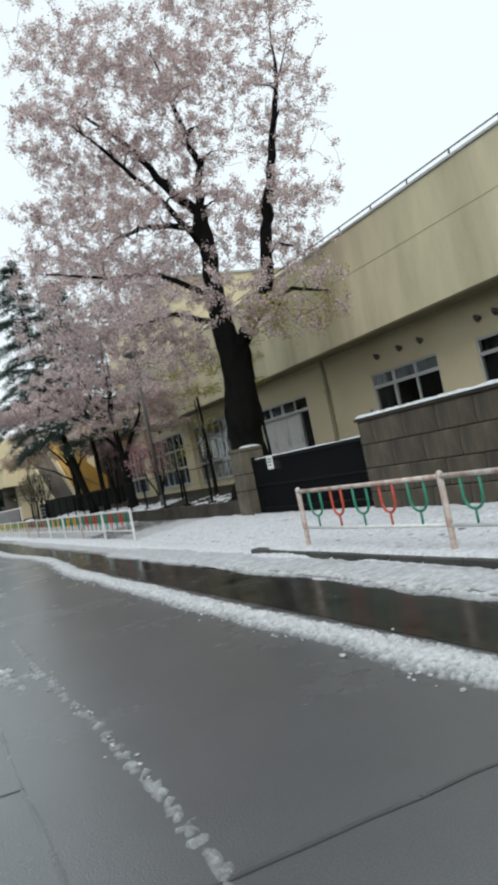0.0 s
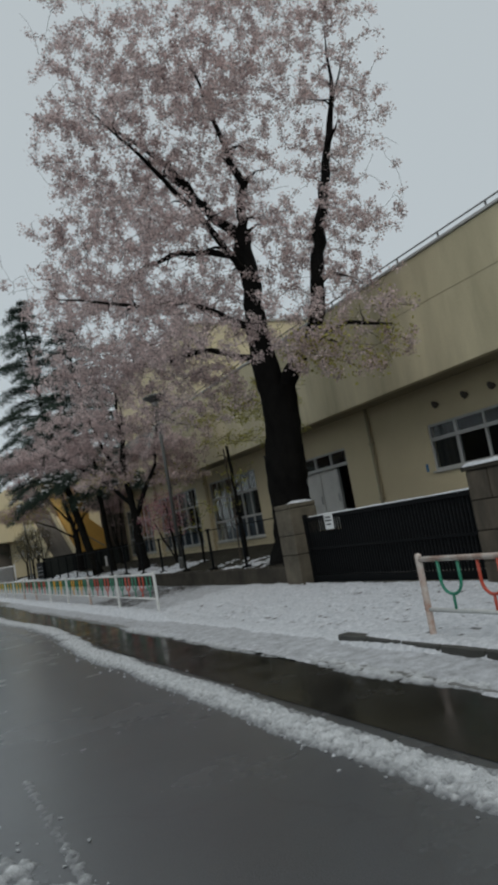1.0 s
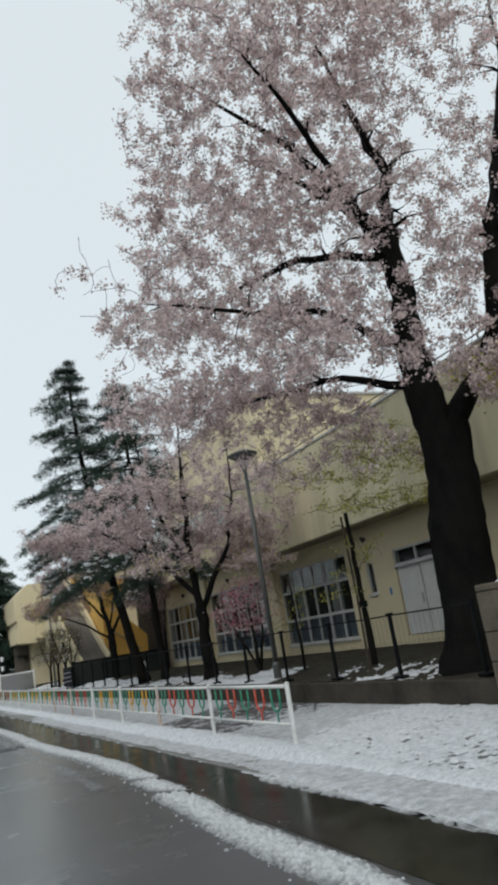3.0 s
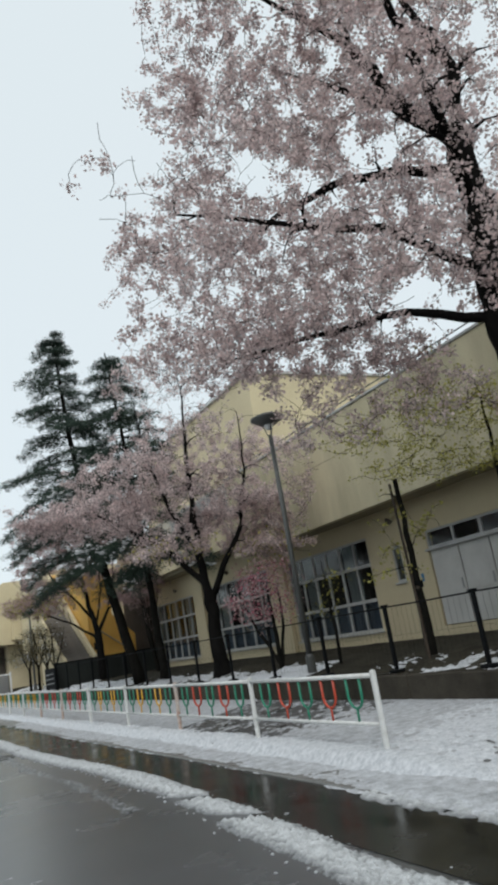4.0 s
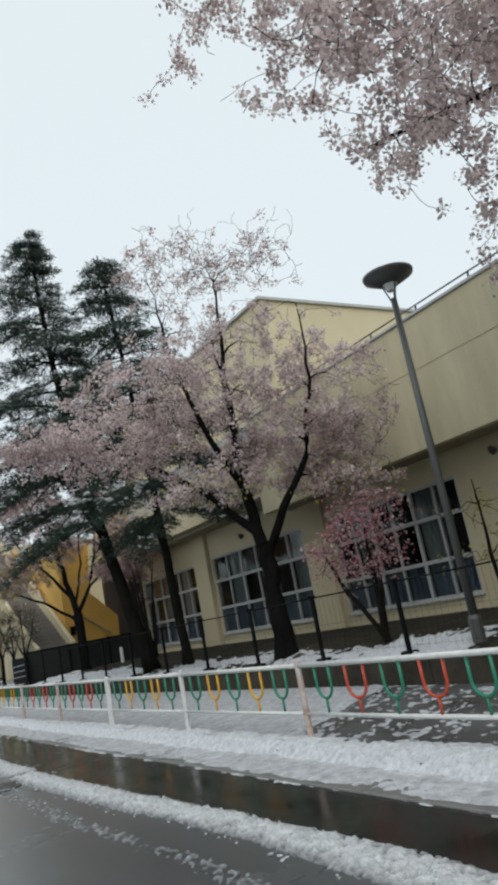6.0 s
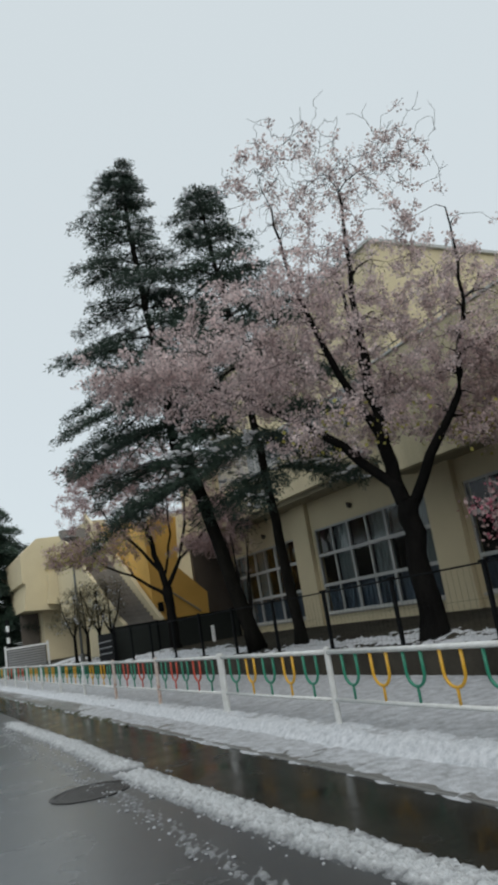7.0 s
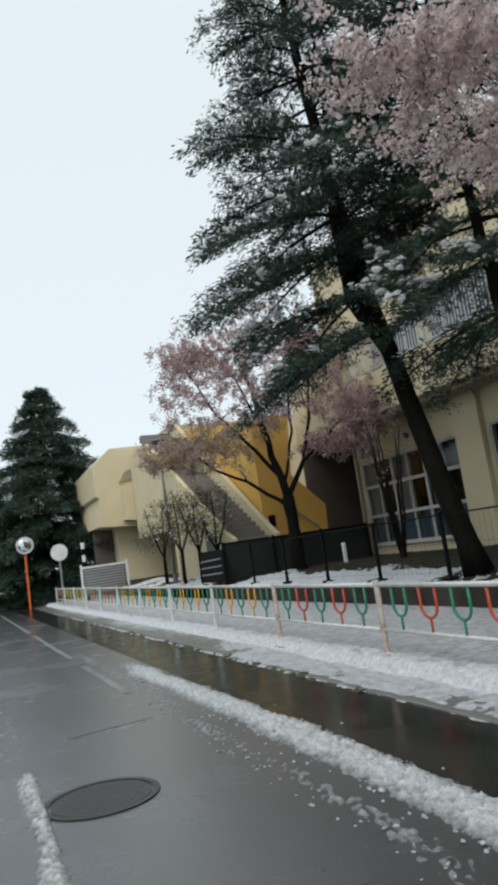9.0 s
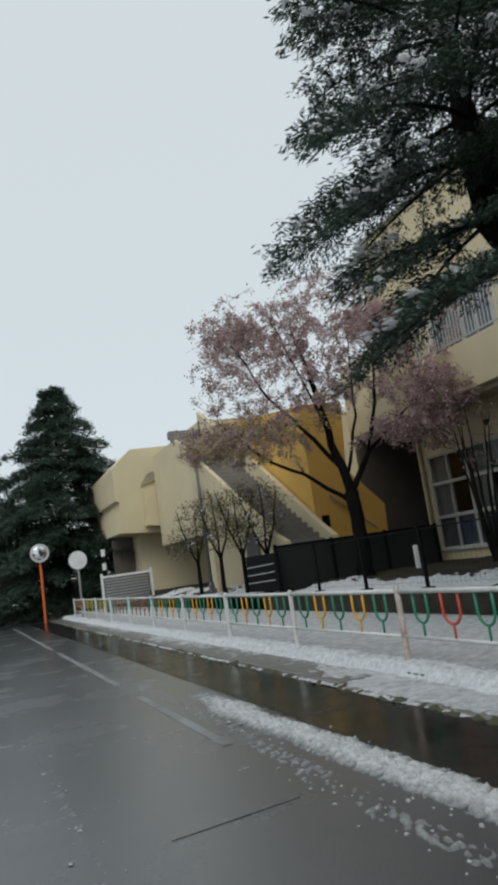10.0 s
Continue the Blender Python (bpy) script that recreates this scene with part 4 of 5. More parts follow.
for k in range(4):
    part("post", bbox(0.15 + 1.6 * k, 0.21 + 1.6 * k, 0.22, 0.29, 0.0, 1.2), M_BLACK, scr)
solid("marker_post", bbox(10.44, 10.54, 43.98, 44.08, 0.68, 1.3, bevel=0.015), M_SIGN, "short white marker post in the garden", "post")


# ---- lamps ----
def park_lamp(x, y, z0, top):
    th = thing("park_lamp", "grey park lamp with wide disc shade on a slim pole", "street lamp", (x, y, z0), "park lamps")
    h = top - z0
    part("pole", tube(bmesh.new(), [(0, 0, 0), (0, 0, h * 0.5), (0, 0, h - 0.42)], [0.06, 0.052, 0.045], 12), M_LAMP, th, smooth=True)
    part("base", tube(bmesh.new(), [(0, 0, -0.05), (0, 0, 0.25), (0, 0, 0.3)], [0.09, 0.09, 0.065], 14), M_LAMP, th)
    for a in (0.4, 2.5, 4.6):
        part("arm", tube(bmesh.new(), [(0.04 * math.cos(a), 0.04 * math.sin(a), h - 0.45), (0.12 * math.cos(a), 0.12 * math.sin(a), h - 0.2)], 0.012, 6), M_LAMP, th)
    part("lens", tube(bmesh.new(), [(0, 0, h - 0.3), (0, 0, h - 0.16)], [0.06, 0.13], 20), M_SIGN, th, "frosted lens")
    part("shade", tube(bmesh.new(), [(0, 0, h - 0.2), (0, 0, h - 0.08), (0, 0, h - 0.04), (0, 0, h + 0.03)], [0.15, 0.36, 0.37, 0.2], 32), M_LAMP, th, "wide grey disc shade", True)
    return th


park_lamp(7.55, 23.8, 0.7, 5.92)
park_lamp(7.5, 51.25, 0.7, 5.9)

# ---- street furniture at the far end ----
mir = thing("traffic_mirror", "round convex traffic mirror on an orange pole", "traffic mirror", (3.64, 65.4, 0))
part("pole", tube(bmesh.new(), [(0, 0, 0), (0, 0, 3.0)], 0.06, 12), M_ORANGE, mir)
part("rim", tube(bmesh.new(), [(0, -0.16, 3.3), (0, -0.02, 3.3)], [0.44, 0.44], 28), M_SIGN, mir)
bm = bmesh.new()
tube(bm, [(0, -0.165, 3.3), (0, -0.19, 3.3), (0, -0.205, 3.3)], [0.4, 0.26, 0.05], 28)
part("mirror_face", bm, M_MIRROR, mir, smooth=True)
sgn = thing("round_sign", "round road sign seen from behind on a grey pole", "road sign", (4.85, 61.5, 0))
part("pole", tube(bmesh.new(), [(0, 0, 0), (0, 0, 2.9)], 0.045, 12), M_METAL, sgn)
part("disc", tube(bmesh.new(), [(0, -0.06, 2.6), (0, -0.045, 2.6)], 0.4, 28), M_SIGN, sgn)
pole = thing("striped_post", "black post with white bands", "post", (5.9, 61.0, 0.1))
for k in range(7):
    part("band", tube(bmesh.new(), [(0, 0, 1.0 + 0.3 * k), (0, 0, 1.3 + 0.3 * k)], 0.09, 12), M_SIGN if k % 2 else M_BLACK, pole)
part("shaft", tube(bmesh.new(), [(0, 0, 0), (0, 0, 1.0)], 0.08, 12), M_BLACK, pole)
lg = thing("low_grey_gate", "low grey panelled gate at the end of the garden", "gate", (5.7, 60.5, 0.15))
part("panel", bbox(0, 2.0, 0, 0.06, 0.3, 1.5), M_LAMP, lg)
part("top_rail", bbox(-0.05, 2.05, -0.02, 0.08, 1.5, 1.6), M_SIGN, lg)
for k in range(9):
    part("slat", bbox(0.05, 1.95, -0.02, -0.002, 0.36 + 0.125 * k, 0.45 + 0.125 * k), M_METAL, lg)
for x in (-0.1, 2.05):
    part("post", bbox(x, x + 0.1, 0, 0.1, 0, 1.7), M_SIGN, lg)
far = thing("far_house", "low pale beige house across the end of the road", "house", (-6, 92, 0))
part("wall", bbox(-8, 9.5, 0, 8, 0, 3.0), M_CREAM, far)
part("roof", slab([(-8.5, 3.0), (0.5, 4.6), (10, 3.0)], 'y', -0.4, 8.4), M_LAMP, far)
for x in (-5, 0, 5):
    w = part("window", bbox(x, x + 1.6, -0.06, -0.002, 1.0, 2.2), M_SASH, far)
    part("pane", bbox(x + 0.1, x + 1.5, -0.08, -0.062, 1.1, 2.1), M_BLUEPANEL, w)


# ---- trees ----
def curve(a, b, c, n):
    t = np.linspace(0, 1, n + 1)[:, None]
    return (1 - t) ** 2 * a + 2 * t * (1 - t) * b + t * t * c


def grow(mains, tips, rng, lift=0.25, rscale=1.0, step=0.22, jitter=1.0):
    """Limbs as given, then a branch from the nearest limb to each tip in turn. Returns tubes and twig points."""
    P, R, D = [], [], []
    tubes = []
    for line in mains:
        line = np.array(line, float)
        pts, rad = [], []
        for p, q in zip(line, line[1:]):
            n = max(2 if jitter else 1, int(np.linalg.norm(q[:3] - p[:3]) / 0.3))
            for k in range(n):
                v = p + (q - p) * k / n
                pts.append(v[:3]), rad.append(v[3])
        pts.append(line[-1][:3]), rad.append(line[-1][3])
        pts = np.array(pts)
        if len(pts) > 4:
            w = rng.normal(0, 0.035 * jitter, pts.shape)
            w[0] = 0
            pts = pts + w * np.where(np.array(rad)[:, None] > 0.25, 0.3, np.where(np.array(rad)[:, None] < 0.08, 0.4, 1.0))
        d = np.gradient(pts, axis=0)
        d /= np.linalg.norm(d, axis=1)[:, None] + 1e-9
        tubes.append((pts, np.array(rad)))
        P += list(pts)
        R += list(rad)
        D += list(d)
    P, R, D = np.array(P), np.array(R), np.array(D)
    order = np.argsort([np.min(np.linalg.norm(P - t, axis=1)) for t in tips])
    twig = []
    for i in order:
        t = tips[i]
        v = t - P
        dist = np.linalg.norm(v, axis=1)
        back = np.maximum(0, -(v * D).sum(1) / (dist + 1e-6))
        cost = dist * (1 + 0.9 * back) + 1.2 * np.maximum(0, P[:, 2] - t[2] - 0.2) + np.where(R > 0.25, 0.8, 0)
        j = int(np.argmin(cost))
        L = dist[j]
        if L < 0.12:
            continue
        n = max(3, int(L / step))
        mid = P[j] + D[j] * L * 0.3 + v[j] * 0.28 + np.array([0, 0, lift * L * 0.4]) + rng.normal(0, 0.06 * L, 3)
        pts = curve(P[j], mid, t, n)
        pts[1:] += rng.normal(0, 0.02, pts[1:].shape)
        r0 = min(max(R[j] * 0.7, 0.004), (0.007 + 0.011 * L) * rscale)
        rad = 0.0042 + (r0 - 0.0042) * (1 - np.linspace(0, 1, n + 1)) ** 1.3
        tubes.append((pts, rad))
        d = np.gradient(pts, axis=0)
        d /= np.linalg.norm(d, axis=1)[:, None] + 1e-9
        P, R, D = np.vstack([P, pts[1:]]), np.concatenate([R, rad[1:]]), np.vstack([D, d[1:]])
        twig.append(pts[max(1, n // 4):])
    return tubes, twig


def gnarled(bm, pts, rad, sides=26):
    """A thick limb with swellings, hollows and lengthwise ribs."""
    s = np.concatenate([[0], np.cumsum(np.linalg.norm(np.diff(pts, axis=0), axis=1))])
    k = np.arange(0, s[-1], 0.09)
    p = np.stack([np.interp(k, s, pts[:, i]) for i in range(3)], axis=1)
    r = np.interp(k, s, rad)
    rings = []
    for c, rr in zip(p, r):
        row = []
        for j in range(sides):
            t = 2 * math.pi * j / sides
            u, v = math.cos(t), math.sin(t)
            n = 0.17 * noise.fractal(Vector((u * 1.3, v * 1.3, c[2] * 0.9)), 0.7, 2.0, 3) + 0.08 * noise.fractal(Vector((u * 4, v * 4, c[2] * 1.4)), 0.7, 2.0, 3)
            n += 0.05 * noise.noise(Vector((u * 9, v * 9, c[2] * 5)))
            row.append(bm.verts.new((c[0] + u * rr * (1 + n), c[1] + v * rr * (1 + n), c[2])))
        rings.append(row)
    for a, b in zip(rings, rings[1:]):
        for j in range(sides):
            bm.faces.new((a[j], a[(j + 1) % sides], b[(j + 1) % sides], b[j]))


def skin(tubes):
    """Two meshes: thick limbs, and the rest."""
    a, b = bmesh.new(), bmesh.new()
    for pts, rad in tubes:
        big = rad[0] > 0.05
        if rad[0] > 0.15:
            gnarled(a, pts, rad)
            continue
        tube(a if big else b, pts, list(rad), 14 if rad[0] > 0.2 else (8 if big else 4), cap=False)
    return a, b


def lobes(rng, spec, n):
    """Points in the outer part of several ellipsoids: (x, y, z, rx, ry, rz, share)."""
    out = []
    tot = sum(s[6] for s in spec)
    for x, y, z, rx, ry, rz, w in spec:
        k = int(n * w / tot)
        d = rng.normal(size=(k, 3))
        d /= np.linalg.norm(d, axis=1)[:, None]
        r = rng.uniform(0.25, 1.0, (k, 1)) ** 0.5
        out.append(np.array([x, y, z]) + d * r * np.array([rx, ry, rz]))
    return np.vstack(out)


def petals(rng, at, per, spread, size, flat=0.0):
    """Small leaves or petals scattered round points; an array of quads."""
    c = np.repeat(at, per, axis=0)
    c = c + rng.normal(0, spread, c.shape)
    n = len(c)
    u = rng.normal(size=(n, 3))
    u[:, 2] *= 1 - flat
    u /= np.linalg.norm(u, axis=1)[:, None]
    w = rng.normal(size=(n, 3))
    v = np.cross(u, w)
    v /= np.linalg.norm(v, axis=1)[:, None]
    s = rng.uniform(0.6, 1.35, (n, 1)) * size
    u, v = u * s, v * s * rng.uniform(0.55, 1.0, (n, 1))
    return np.stack([c - u * 0.9 - v * 0.4, c + u * 0.3 - v, c + u, c - u * 0.2 + v], axis=1)


def tree(name, label, mains, tips, rng, bark, leaf, per, spread, size, share_of=1.0, rscale=1.0, lift=0.25, extra=None, crown_label="", boughs=0, wide=0.4, sparse=None):
    th = thing(name, label, "tree", tuple(mains[0][0][:3]))
    off = Matrix.Translation(-Vector(mains[0][0][:3]))
    if boughs:
        # long boughs first, then twigs in flat sprays along them
        first, _ = grow(mains, tips[rng.permutation(len(tips))[:boughs]], rng, 0.1, 4.6)
        run = [q for q in first[len(mains):] if len(q[0]) > 4]
        reach = np.array([len(q[0]) for q in run], float)
        pick = rng.choice(len(run), int(len(tips) * 0.6), p=reach / reach.sum())
        along = np.array([run[i][0][min(len(run[i][0]) - 1, int(len(run[i][0]) * rng.uniform(0.15, 1.0)))] for i in pick])
        along += rng.normal(0, 1, along.shape) * np.array([wide, wide, wide * 0.5]) - np.array([0, 0, 0.06])
        tips = np.vstack([along, tips[rng.random(len(tips)) < 0.45]])
        mains = [np.column_stack([p, r]) for p, r in first]
        tubes, twig = grow(mains, tips, rng, lift, rscale, jitter=0.0)
    else:
        tubes, twig = grow(mains, tips, rng, lift, rscale)
    a, b = skin(tubes)
    for nm, bm in (("trunk", a), ("twig_mass", b)):
        if len(bm.verts):
            o = part(nm, bm, bark, th, smooth=True)
            o.matrix_parent_inverse = off
            if nm == "twig_mass":
                tagged(o, kind="stuff")
        else:
            bm.free()
    full = [rng.uniform(0.35, 1.5) * share_of for _ in twig]
    keep = np.vstack([w[rng.random(len(w)) < f] for w, f in zip(twig, full)])
    twig = np.vstack(twig)
    if sparse:
        keep = keep[rng.random(len(keep)) < sparse(keep)]
    o = new("crown", quads("crown", petals(rng, keep, per, spread, size), leaf))
    o.parent = th
    o.matrix_parent_inverse = off
    tagged(o, label=crown_label, kind="stuff")
    if extra:
        mat, frac, per2, spread2, size2, cond, nm = extra
        k = twig[cond(twig) & (rng.random(len(twig)) < frac)]
        if len(k):
            o = new(nm, quads(nm, petals(rng, k, per2, spread2, size2), mat))
            o.parent = th
            o.matrix_parent_inverse = off
            tagged(o, kind="stuff")
    return th


# great cherry beside the gate, leaning its crown over the road
rng = np.random.default_rng(3)
BX, BY = 8.15, 17.75
mains = [
    [(BX, BY, 0.5, 0.68), (BX, BY, 0.95, 0.53), (BX, BY - 0.05, 2.2, 0.46), (BX + 0.1, BY - 0.15, 3.6, 0.43), (BX + 0.1, BY - 0.2, 4.6, 0.41)],
    [(BX + 0.02, BY - 0.15, 4.2, 0.32), (BX - 0.05, BY - 0.05, 5.6, 0.27), (BX + 0.02, BY - 0.05, 7.0, 0.22), (BX, BY, 8.5, 0.18)],
    [(BX, BY, 8.3, 0.14), (BX - 0.6, BY + 0.3, 9.1, 0.11), (BX - 1.3, BY + 0.5, 10.3, 0.07), (BX - 2.3, BY + 1.2, 11.6, 0.03), (BX - 3.2, BY + 1.6, 12.6, 0.006)],
    [(BX, BY, 8.3, 0.13), (BX + 0.25, BY - 0.1, 9.6, 0.1), (BX + 0.1, BY + 0.3, 11.2, 0.06), (BX - 0.2, BY + 0.6, 13.2, 0.02)],
    [(BX, BY, 8.2, 0.1), (BX - 0.5, BY + 0.7, 9.4, 0.08), (BX - 0.7, BY + 1.7, 10.6, 0.05), (BX - 1.2, BY + 2.6, 11.6, 0.02)],
    [(BX + 0.12, BY - 0.2, 4.3, 0.25), (BX + 0.7, BY - 0.6, 5.2, 0.21), (BX + 1.15, BY - 0.95, 6.0, 0.18), (BX + 1.3, BY - 1.1, 7.4, 0.15), (BX + 1.7, BY - 1.4, 9.2, 0.11), (BX + 2.2, BY - 1.7, 11.2, 0.05), (BX + 2.3, BY - 1.7, 12.8, 0.008)],
    [(BX + 1.7, BY - 1.4, 9.3, 0.06), (BX + 2.2, BY - 1.6, 11.0, 0.035), (BX + 2.8, BY - 1.8, 12.4, 0.007)],
    [(BX - 0.05, BY, 6.0, 0.09), (BX - 1.4, BY + 0.5, 6.9, 0.065), (BX - 2.6, BY + 0.7, 6.9, 0.045), (BX - 4.2, BY + 1.5, 7.4, 0.015)],
    [(BX - 0.1, BY - 0.1, 5.2, 0.09), (BX - 0.8, BY + 1.1, 5.9, 0.06), (BX - 2.0, BY + 2.3, 5.9, 0.04), (BX - 2.4, BY + 4.2, 6.3, 0.015)],
    [(BX, BY, 7.2, 0.09), (BX - 1.2, BY - 0.8, 8.2, 0.07), (BX - 2.6, BY - 1.6, 9.0, 0.045), (BX - 3.6, BY - 2.0, 9.6, 0.015)],
    [(BX, BY + 0.05, 7.8, 0.09), (BX - 0.9, BY + 1.6, 8.6, 0.07), (BX - 1.4, BY + 3.2, 8.8, 0.045), (BX - 1.8, BY + 4.6, 8.6, 0.015)],
    [(BX + 0.8, BY - 0.7, 5.4, 0.08), (BX + 1.4, BY - 1.6, 5.6, 0.055), (BX + 1.8, BY - 2.6, 5.2, 0.02)],
]
spec = [(6.1, 18.6, 7.3, 3.4, 3.2, 2.1, 3.4), (6.9, 18.4, 11.0, 3.3, 3.4, 2.7, 3.8), (5.1, 19.6, 6.4, 1.7, 2.3, 1.1, 1.4), (6.8, 21.0, 7.2, 2.2, 2.2, 1.7, 2.0),
        (9.4, 16.6, 10.0, 2.6, 2.3, 3.8, 2.6), (7.6, 18.0, 14.2, 3.2, 3.0, 2.0, 1.8), (9.3, 15.8, 5.3, 1.7, 1.7, 1.0, 1.1), (6.6, 16.4, 5.8, 1.9, 1.5, 1.0, 0.9),
        (6.2, 22.2, 9.2, 1.5, 1.5, 1.3, 0.7), (6.0, 19.9, 5.75, 1.7, 1.7, 0.6, 0.9), (7.2, 20.2, 4.9, 1.5, 1.8, 0.7, 1.0), (9.4, 15.8, 4.8, 1.6, 1.5, 0.6, 0.5), (8.6, 17.2, 12.6, 2.4, 2.4, 1.6, 1.2), (10.0, 16.2, 12.2, 1.8, 1.8, 1.6, 1.3), (5.3, 18.0, 10.4, 1.7, 1.8, 1.4, 0.9), (4.5, 18.7, 7.4, 2.2, 1.8, 0.9, 1.3), (8.3, 17.4, 6.3, 1.3, 1.3, 0.9, 0.8), (9.5, 16.4, 7.6, 1.6, 1.5, 1.3, 1.5), (8.2, 17.7, 8.0, 1.8, 1.6, 1.3, 1.5)]
tree("cherry_tree", "great old blossoming cherry tree with black wet trunk, leaning over road", mains, lobes(rng, spec, 4700), rng, M_BARK, M_PETAL, 30, 0.062, 0.028,
     0.52, rscale=2.8, extra=(M_LEAF, 0.7, 5, 0.12, 0.035, lambda p: (p[:, 0] > 8.2) & (p[:, 2] < 5.6), "young_leaves"), crown_label="pale mauve-pink blossom", boughs=420, wide=0.45)

# slimmer cherry in the bed
rng = np.random.default_rng(5)
X, Y = 8.0, 29.0
mains = [
    [(X, Y, 0.6, 0.26), (X, Y, 0.9, 0.2), (X - 0.03, Y, 2.0, 0.17), (X - 0.05, Y + 0.05, 2.9, 0.16)],
    [(X - 0.05, Y + 0.05, 2.8, 0.13), (X - 0.1, Y + 0.2, 3.8, 0.11), (X - 0.05, Y + 0.3, 5.0, 0.08), (X, Y + 0.3, 6.6, 0.05), (X + 0.1, Y + 0.2, 8.6, 0.02)],
    [(X - 0.03, Y, 2.6, 0.1), (X + 0.3, Y - 0.4, 3.4, 0.085), (X + 0.7, Y - 0.9, 4.3, 0.06), (X + 0.9, Y - 1.3, 5.8, 0.03), (X + 0.9, Y - 1.4, 7.4, 0.012)],
    [(X - 0.05, Y + 0.05, 3.0, 0.09), (X - 0.6, Y + 0.6, 3.9, 0.075), (X - 1.5, Y + 1.3, 4.8, 0.05), (X - 2.5, Y + 2.0, 5.6, 0.02)],
    [(X - 0.1, Y + 0.2, 3.9, 0.08), (X - 0.7, Y + 0.2, 5.0, 0.06), (X - 1.2, Y + 0.3, 6.6, 0.035), (X - 1.3, Y + 0.4, 8.2, 0.015)],
    [(X - 0.05, Y + 0.3, 4.6, 0.06), (X + 0.3, Y + 0.9, 5.8, 0.045), (X + 0.4, Y + 1.2, 7.6, 0.02)],
]
spec = [(6.8, 30.0, 6.2, 2.3, 2.1, 0.9, 1.9), (7.8, 29.5, 6.8, 2.3, 2.2, 1.4, 1.5), (5.5, 30.0, 5.2, 1.7, 1.5, 0.7, 1.6), (8.0, 29.2, 5.2, 2.2, 2.0, 1.2, 2.4),
        (9.8, 28.4, 5.6, 1.7, 1.5, 1.5, 2.0), (7.3, 29.2, 4.1, 1.7, 1.4, 0.5, 0.8), (9.5, 28.4, 4.1, 1.3, 1.2, 0.5, 0.6), (8.4, 28.9, 6.6, 2.4, 2.0, 1.2, 1.2), (8.0, 29.3, 8.6, 2.2, 2.0, 1.6, 0.7)]
tree("cherry_tree", "slim cherry tree in pale blossom with dark trunk in garden", mains, lobes(rng, spec, 3100), rng, M_BARK, M_PETAL, 28, 0.06, 0.027, 0.6, 3.0,
     extra=(M_LEAF, 0.3, 4, 0.1, 0.035, lambda p: (p[:, 2] < 4.2), "young_leaves"), crown_label="pale pink blossom", boughs=220, wide=0.34, sparse=lambda p: np.where(p[:, 2] > 7.4, 0.14, 1.0))

# sparse mauve cherry before the stair
rng = np.random.default_rng(8)
X, Y = 9.15, 44.2
mains = [
    [(X, Y, 0.6, 0.24), (X, Y, 1.0, 0.19), (X - 0.05, Y - 0.05, 2.2, 0.17), (X - 0.08, Y, 2.9, 0.16)],
    [(X - 0.08, Y, 2.8, 0.13), (X - 0.3, Y + 0.1, 4.0, 0.1), (X - 0.5, Y + 0.2, 5.4, 0.07), (X - 0.9, Y + 0.3, 7.2, 0.02)],
    [(X - 0.08, Y, 2.75, 0.085), (X + 0.4, Y - 0.3, 3.7, 0.065), (X + 0.7, Y - 0.5, 4.9, 0.042), (X + 0.9, Y - 0.7, 6.8, 0.015)],
    [(X - 0.08, Y, 2.5, 0.06), (X - 0.9, Y + 0.2, 3.2, 0.048), (X - 2.0, Y + 0.4, 3.8, 0.032), (X - 3.0, Y + 0.6, 4.8, 0.012)],
    [(X - 0.2, Y + 0.05, 3.4, 0.065), (X - 0.9, Y + 0.3, 4.4, 0.05), (X - 1.7, Y + 0.5, 5.4, 0.034), (X - 2.4, Y + 0.6, 6.8, 0.012)],
    [(X - 0.3, Y + 0.1, 4.0, 0.05), (X - 0.7, Y + 0.1, 5.2, 0.038), (X - 1.4, Y + 0.2, 7.2, 0.012)],
    [(X + 0.4, Y - 0.3, 3.7, 0.045), (X + 1.2, Y - 0.6, 4.4, 0.035), (X + 2.2, Y - 0.9, 5.4, 0.012)],
    [(X - 0.1, Y, 3.2, 0.05), (X + 0.15, Y - 0.4, 4.6, 0.038), (X + 0.1, Y - 0.7, 6.4, 0.014)],
]
spec = [(7.7, 44.7, 5.8, 2.2, 2.0, 1.6, 3), (9.2, 44.2, 6.6, 2.0, 1.8, 1.9, 2.4), (7.6, 44.9, 7.0, 1.9, 1.6, 1.2, 1.4), (11.0, 43.2, 5.0, 1.6, 1.3, 1.0, 1.3), (11.2, 43.4, 6.4, 1.5, 1.3, 1.1, 0.9), (7.0, 44.7, 4.3, 1.5, 1.2, 0.7, 0.8)]
tree("cherry_tree", "sparse mauve-brown cherry tree standing before the yellow wall", mains, lobes(rng, spec, 3000), rng, M_BARK, M_PETALB, 17, 0.06, 0.028, 0.8, 2.6,
     extra=(M_LEAF, 0.5, 5, 0.1, 0.035, lambda p: (p[:, 2] < 5.0) & (p[:, 0] < 9.4), "young_leaves"), crown_label="thin mauve blossom and buds", boughs=170, wide=0.36)

# deep pink shrub
rng = np.random.default_rng(9)
X, Y = 8.45, 26.6
mains = [[(X, Y, 0.6, 0.07), (X - 0.1, Y - 0.1, 1.4, 0.05), (X - 0.2, Y - 0.3, 2.6, 0.02)], [(X, Y, 0.7, 0.05), (X + 0.3, Y + 0.2, 1.6, 0.04), (X + 0.4, Y + 0.3, 2.6, 0.015)],
         [(X, Y, 0.7, 0.05), (X - 0.2, Y + 0.5, 1.6, 0.04), (X - 0.4, Y + 0.7, 2.3, 0.015)]]
spec = [(8.2, 26.6, 2.2, 0.9, 1.0, 0.6, 2), (8.1, 25.9, 2.8, 0.8, 0.7, 0.35, 1)]
